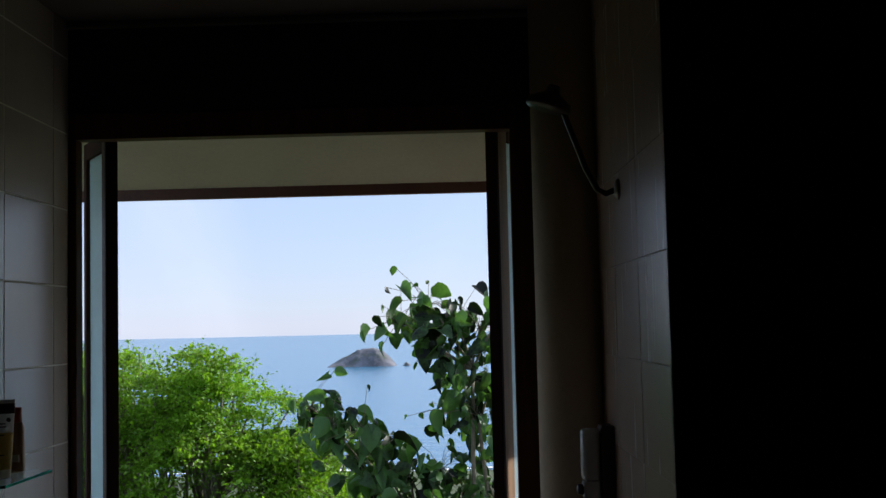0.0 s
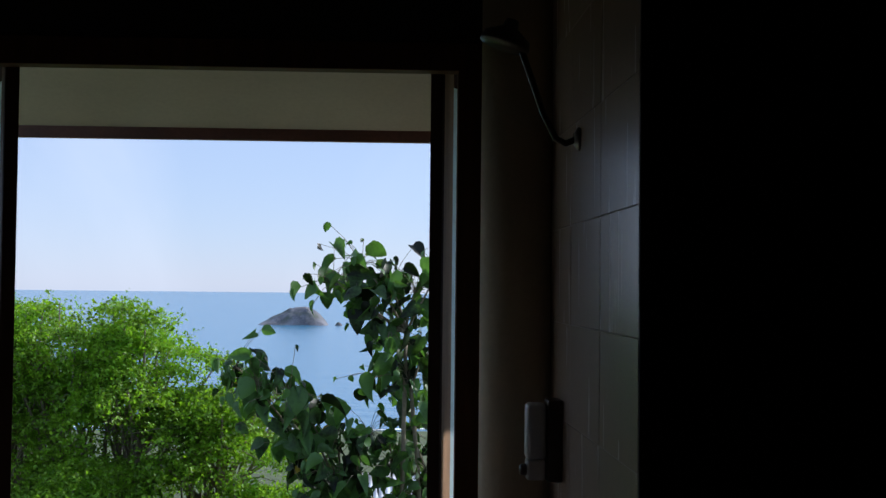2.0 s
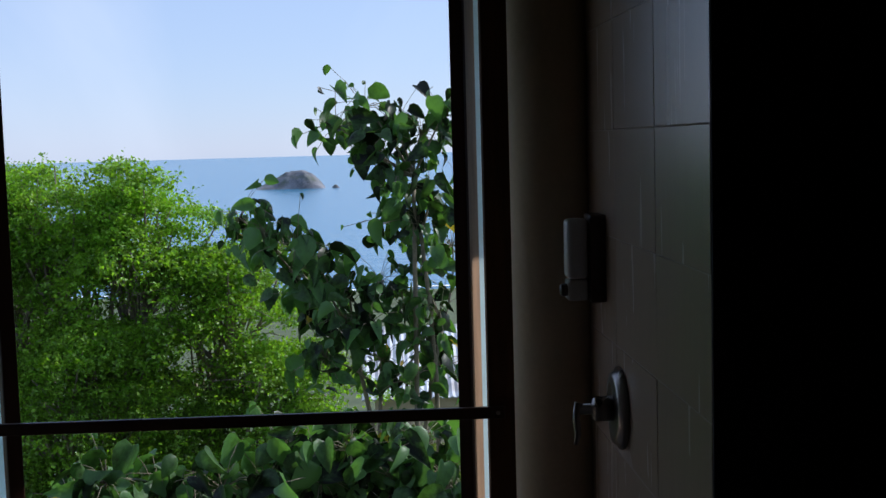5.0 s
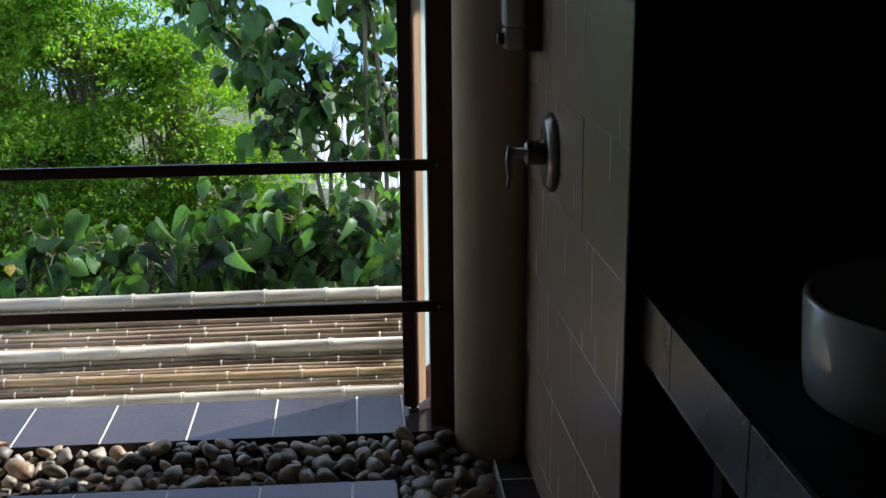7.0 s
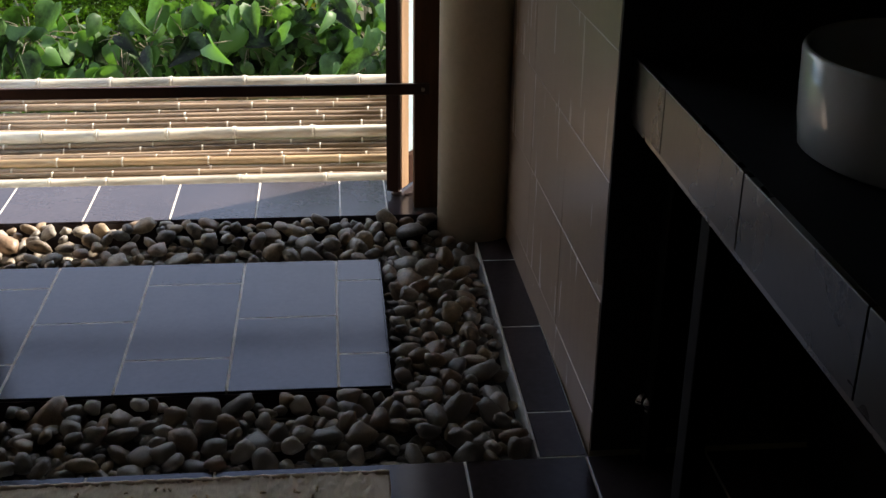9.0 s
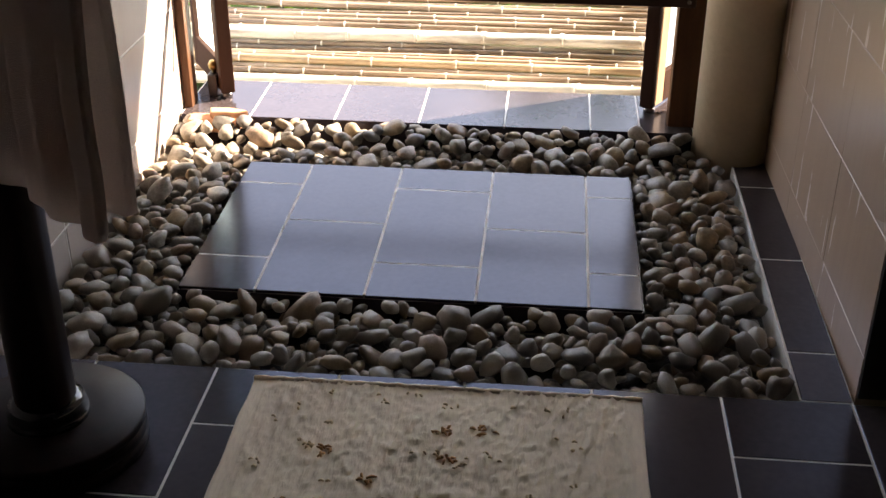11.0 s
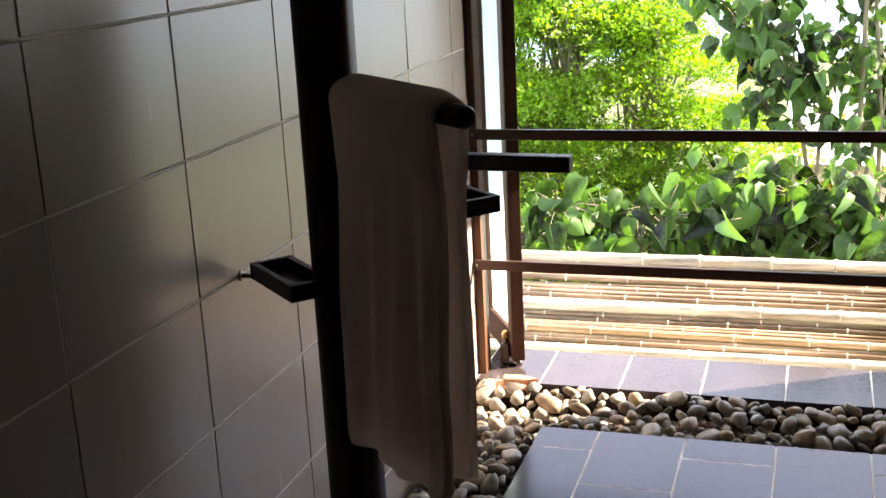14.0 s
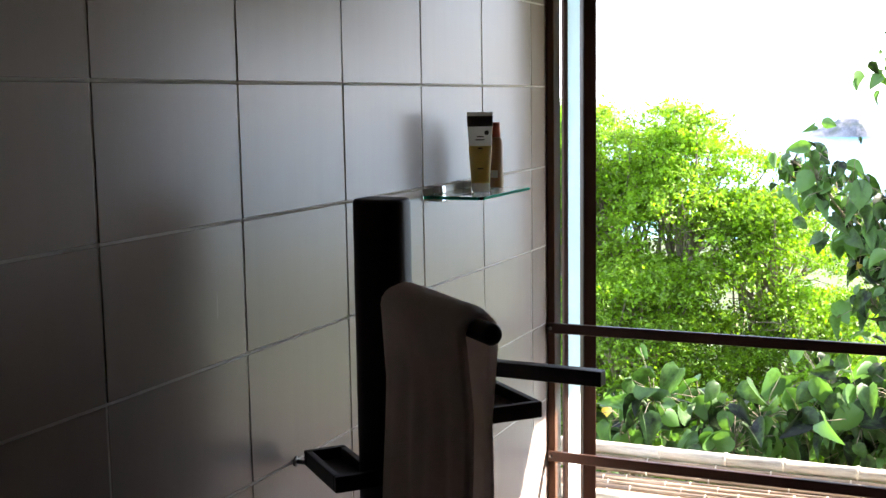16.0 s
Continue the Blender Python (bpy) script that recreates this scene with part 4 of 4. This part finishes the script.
feather_tree("feathery_tree", "spreading tree with fine bright green leaves on grey branches", (-2.9, 11.9, -5.2),
             [((-3.0, 11.4, 0.56), (0.75, 0.6, 1.0)), ((-1.95, 11.2, 0.42), (0.95, 0.6, 0.95)), ((-3.9, 11.8, 0.25), (1.0, 1.0, 1.3)),
              ((-1.0, 11.1, -0.12), (0.85, 0.8, 0.75)), ((-2.4, 10.9, -1.1), (1.3, 0.9, 0.9)), ((-0.5, 10.9, -1.15), (0.85, 0.8, 0.7)),
              ((-1.2, 10.7, -2.1), (1.2, 0.8, 0.8)), ((-3.4, 10.9, -2.2), (1.1, 0.8, 0.9)), ((0.2, 10.9, -1.9), (0.75, 0.7, 0.6))], 9, 340, 86, None, 0.046)
feather_tree("low_tree", "dense low scrub tree on the slope below", (0.9, 13.5, -6.0),
             [((0.9, 13.2, -3.1), (1.6, 1.0, 0.8)), ((-1.2, 12.8, -3.6), (2.2, 1.0, 1.0)), ((-3.8, 12.8, -3.4), (1.8, 1.0, 1.2)), ((2.6, 13.0, -2.6), (0.9, 0.8, 0.7))], 17, 130, 56, M_SHRUB, 0.055)

# ---- tiles and pebbles ----
def tile_ob(name, x0, x1, y0, y1, z0, z1, material, parent, cache={}):
    key = (round(x1 - x0, 4), round(y1 - y0, 4), round(z1 - z0, 4), material.name)
    if key not in cache:
        b = box(-key[0] / 2, key[0] / 2, -key[1] / 2, key[1] / 2, -key[2] / 2, key[2] / 2, 0.0010, 1)
        me = bpy.data.meshes.new(name)
        b.normal_update()
        b.to_mesh(me)
        b.free()
        me.materials.append(material)
        cache[key] = me
    ob = new(name, cache[key])
    ob.parent = parent
    ob.matrix_basis = pose((x0 + x1) / 2, (y0 + y1) / 2, (z0 + z1) / 2)
    return ob


G = 0.0028
TW, TH = 0.406, 0.258
R = random.Random(8)
for wall, xa, xb, ylo, yhi, y_ref in ((wall_left, XL - 0.008, XL, YB, 1.034, 0.488), (wall_right, XR, XR + 0.008, YE, 1.034, 0.506)):
    k0 = math.floor((ylo - y_ref) / TW)
    for c in range(k0, 3):
        g = G if wall == wall_left else 0.0010
        a, b2 = max(ylo, y_ref + c * TW + g), min(yhi, y_ref + (c + 1) * TW - g)
        if b2 - a < 0.01:
            continue
        for r in range(-1, 11):
            za, zb = max(-0.09, 0.094 + r * TH + g), min(ZC, 0.094 + (r + 1) * TH - g)
            if zb - za < 0.01:
                continue
            j = R.uniform(0, 0.0007)
            ob = tile_ob("tile", xa + j, xb + j, a, b2, za, zb, M_WALLTILE if wall == wall_left else M_SHOWERTILE, wall)
            ob.rotation_euler = (0, radians(R.gauss(0, 0.12)), radians(R.gauss(0, 0.12)))   # laid by eye

wall_right.matrix_basis = Matrix.Translation((XR, YE, 0)) @ pose(0, 0, 0, 0, 0, 1.0) @ Matrix.Translation((-XR, -YE, 0))   # a degree out of square

FW, FL = 0.2593, 0.415
cols = [0.181 + FW * i for i in range(-3, 8)]
for i, x0 in enumerate(cols):
    a, b2 = max(XL, x0 + G), min(XB, x0 + FW - G)
    if b2 - a < 0.01:
        continue
    y1 = YS
    first = FL * 0.47 if (i - 3) % 2 == 0 else FL
    while y1 > YB:
        y0 = max(YB, y1 - first)
        tile_ob("tile", a, b2, y0 + G, y1 - G, -0.008, 0.0, M_FLOORTILE, floor)
        y1, first = y0, FL
pc = [0.0, 0.181, 0.4395, 0.6985, 0.9575, 1.08]
for i in range(5):
    cuts = [0.0, 0.159, 0.579, 0.716] if i % 2 == 0 else [0.0, 0.366, 0.716]
    for a, b2 in zip(cuts, cuts[1:]):
        tile_ob("tile", pc[i] + G * (i > 0), pc[i + 1] - G * (i < 4), a + G * (a > 0), b2 - G * (b2 < 0.7), -0.008, 0.0, M_FLOORTILE, platform)
for s, (x0, x1, y0, y1) in enumerate(((0.0, 1.08, -0.004, 0.0), (0.0, 1.08, 0.716, 0.72), (-0.004, 0.0, 0.0, 0.716), (1.08, 1.084, 0.0, 0.716))):
    part("edge_tile", box(x0, x1, y0 if s < 2 else y0 + 0.0005, y1, -0.075, -0.009), M_FLOORTILE, platform)
sx = [-0.285, -0.068, 0.195, 0.4545, 0.714, 0.9735, 1.12, 1.28]
for a, b2 in zip(sx, sx[1:]):
    tile_ob("tile", a + G, b2 - G, 0.98, 1.287, 0.0225, 0.030, M_FLOORTILE, sill)
part("riser", box(-0.285, 1.28, 0.9795, 0.9845, -0.08, 0.022), M_FLOORTILE, sill)
y1 = 0.87
while y1 > YS:
    y0 = max(YS, y1 - FL if y1 < 0.8 else 0.69)
    tile_ob("tile", 1.38, 1.48, y0 + G, y1 - G, -0.008, 0.0, M_FLOORTILE, kerb)
    y1 = y0
part("edge_trim", box(1.374, 1.3775, YS, 0.868, -0.09, 0.0015), M_GROUT_F, kerb)

# pebbles
pebbles = thing("pebble_bed", "loose grey and tan river pebbles round the shower platform", "pebbles", (0.5, 0.3, -0.085), kind="structure")
R = random.Random(77)
shapes = []
for k in range(10):
    b = bmesh.new()
    bmesh.ops.create_icosphere(b, subdivisions=2, radius=1)
    sq = Vector((R.uniform(0.85, 1.25), R.uniform(0.7, 0.95), R.uniform(0.5, 0.72)))
    cuts = [(Vector((R.gauss(0, 1), R.gauss(0, 1), R.gauss(0, 1))).normalized(), R.uniform(0.45, 0.75)) for _ in range(4)]
    for vtx in b.verts:
        nn = 1 + 0.42 * noise.noise(vtx.co * 0.9 + Vector((k * 7.3, 0, 0))) + 0.13 * noise.noise(vtx.co * 2.4 + Vector((0, k * 3.1, 0)))
        for pl, dist in cuts:                    # flattened faces of broken stones
            over = vtx.co.dot(pl) - dist
            if over > 0:
                vtx.co -= pl * over * 0.5
        vtx.co = Vector((vtx.co.x * sq.x, vtx.co.y * sq.y, vtx.co.z * sq.z)) * nn
    me = bpy.data.meshes.new("pebble")
    b.to_mesh(me)
    b.free()
    me.materials.append(M_PEBBLE)
    me.polygons.foreach_set("use_smooth", [True] * len(me.polygons))
    shapes.append(me)


def free(x, y, r):
    if not (XL + r < x < 1.374 - r and YS + r * 0.9 < y < 0.98 - r * 0.8):
        return False
    if (x - 1.385) ** 2 + (y - 0.935) ** 2 < (0.115 + r) ** 2:
        return False
    return not (-0.004 - r * 1.1 < x < 1.084 + r * 1.1 and -0.004 - r * 1.1 < y < 0.72 + r * 1.1)


placed = []
tries = 0
while len(placed) < 1150 and tries < 60000:
    tries += 1
    r = R.choice((0.016, 0.021, 0.025, 0.028, 0.031, 0.035))
    x, y = R.uniform(XL, 1.38), R.uniform(YS, 0.98)
    if free(x, y, r) and all((x - a) ** 2 + (y - b) ** 2 > (0.84 * (r + c)) ** 2 for a, b, c in placed):
        placed.append((x, y, r))
placed.sort(key=lambda p: (p[1] > 0.0, p[1]))
bv, bf, base = [], [], 0
for k, (x, y, r) in enumerate(placed):
    me = R.choice(shapes)
    z = -0.022 + R.uniform(-0.012, 0.014) + (0.010 if r > 0.02 else 0) + 0.034 * min(1, max(0, (y - 0.78) / 0.14))   # heaped against the sill
    m = pose(x, y, z, R.gauss(0, 22), R.gauss(0, 22), R.uniform(0, 360)) @ Matrix.Scale(r * 1.22, 4)
    if k < 300:
        ob = new("pebble", me)
        ob.parent = pebbles
        ob.matrix_basis = Matrix.Translation((-0.5, -0.3, 0.085)) @ m
    else:
        bv += [tuple(Matrix.Translation((-0.5, -0.3, 0.085)) @ m @ q.co) for q in me.vertices]
        bf += [tuple(i + base for i in p.vertices) for p in me.polygons]
        base += len(me.vertices)
for k in range(1500):                           # the layer below, seen in the gaps
    x, y, r = R.uniform(XL, 1.37), R.uniform(YS, 0.97), R.uniform(0.014, 0.024)
    if not free(x, y, r):
        continue
    me = R.choice(shapes)
    m = Matrix.Translation((-0.5, -0.3, 0.085)) @ pose(x, y, -0.054 + R.uniform(-0.004, 0.006), R.gauss(0, 20), R.gauss(0, 20), R.uniform(0, 360)) @ Matrix.Scale(r * 1.2, 4)
    bv += [tuple(m @ q.co) for q in me.vertices]
    bf += [tuple(i + base for i in p.vertices) for p in me.polygons]
    base += len(me.vertices)
tagged(raw("loose_pebbles", bv, bf, M_PEBBLE_BED, pebbles, True), "river pebbles farther in the bed", kind="stuff")
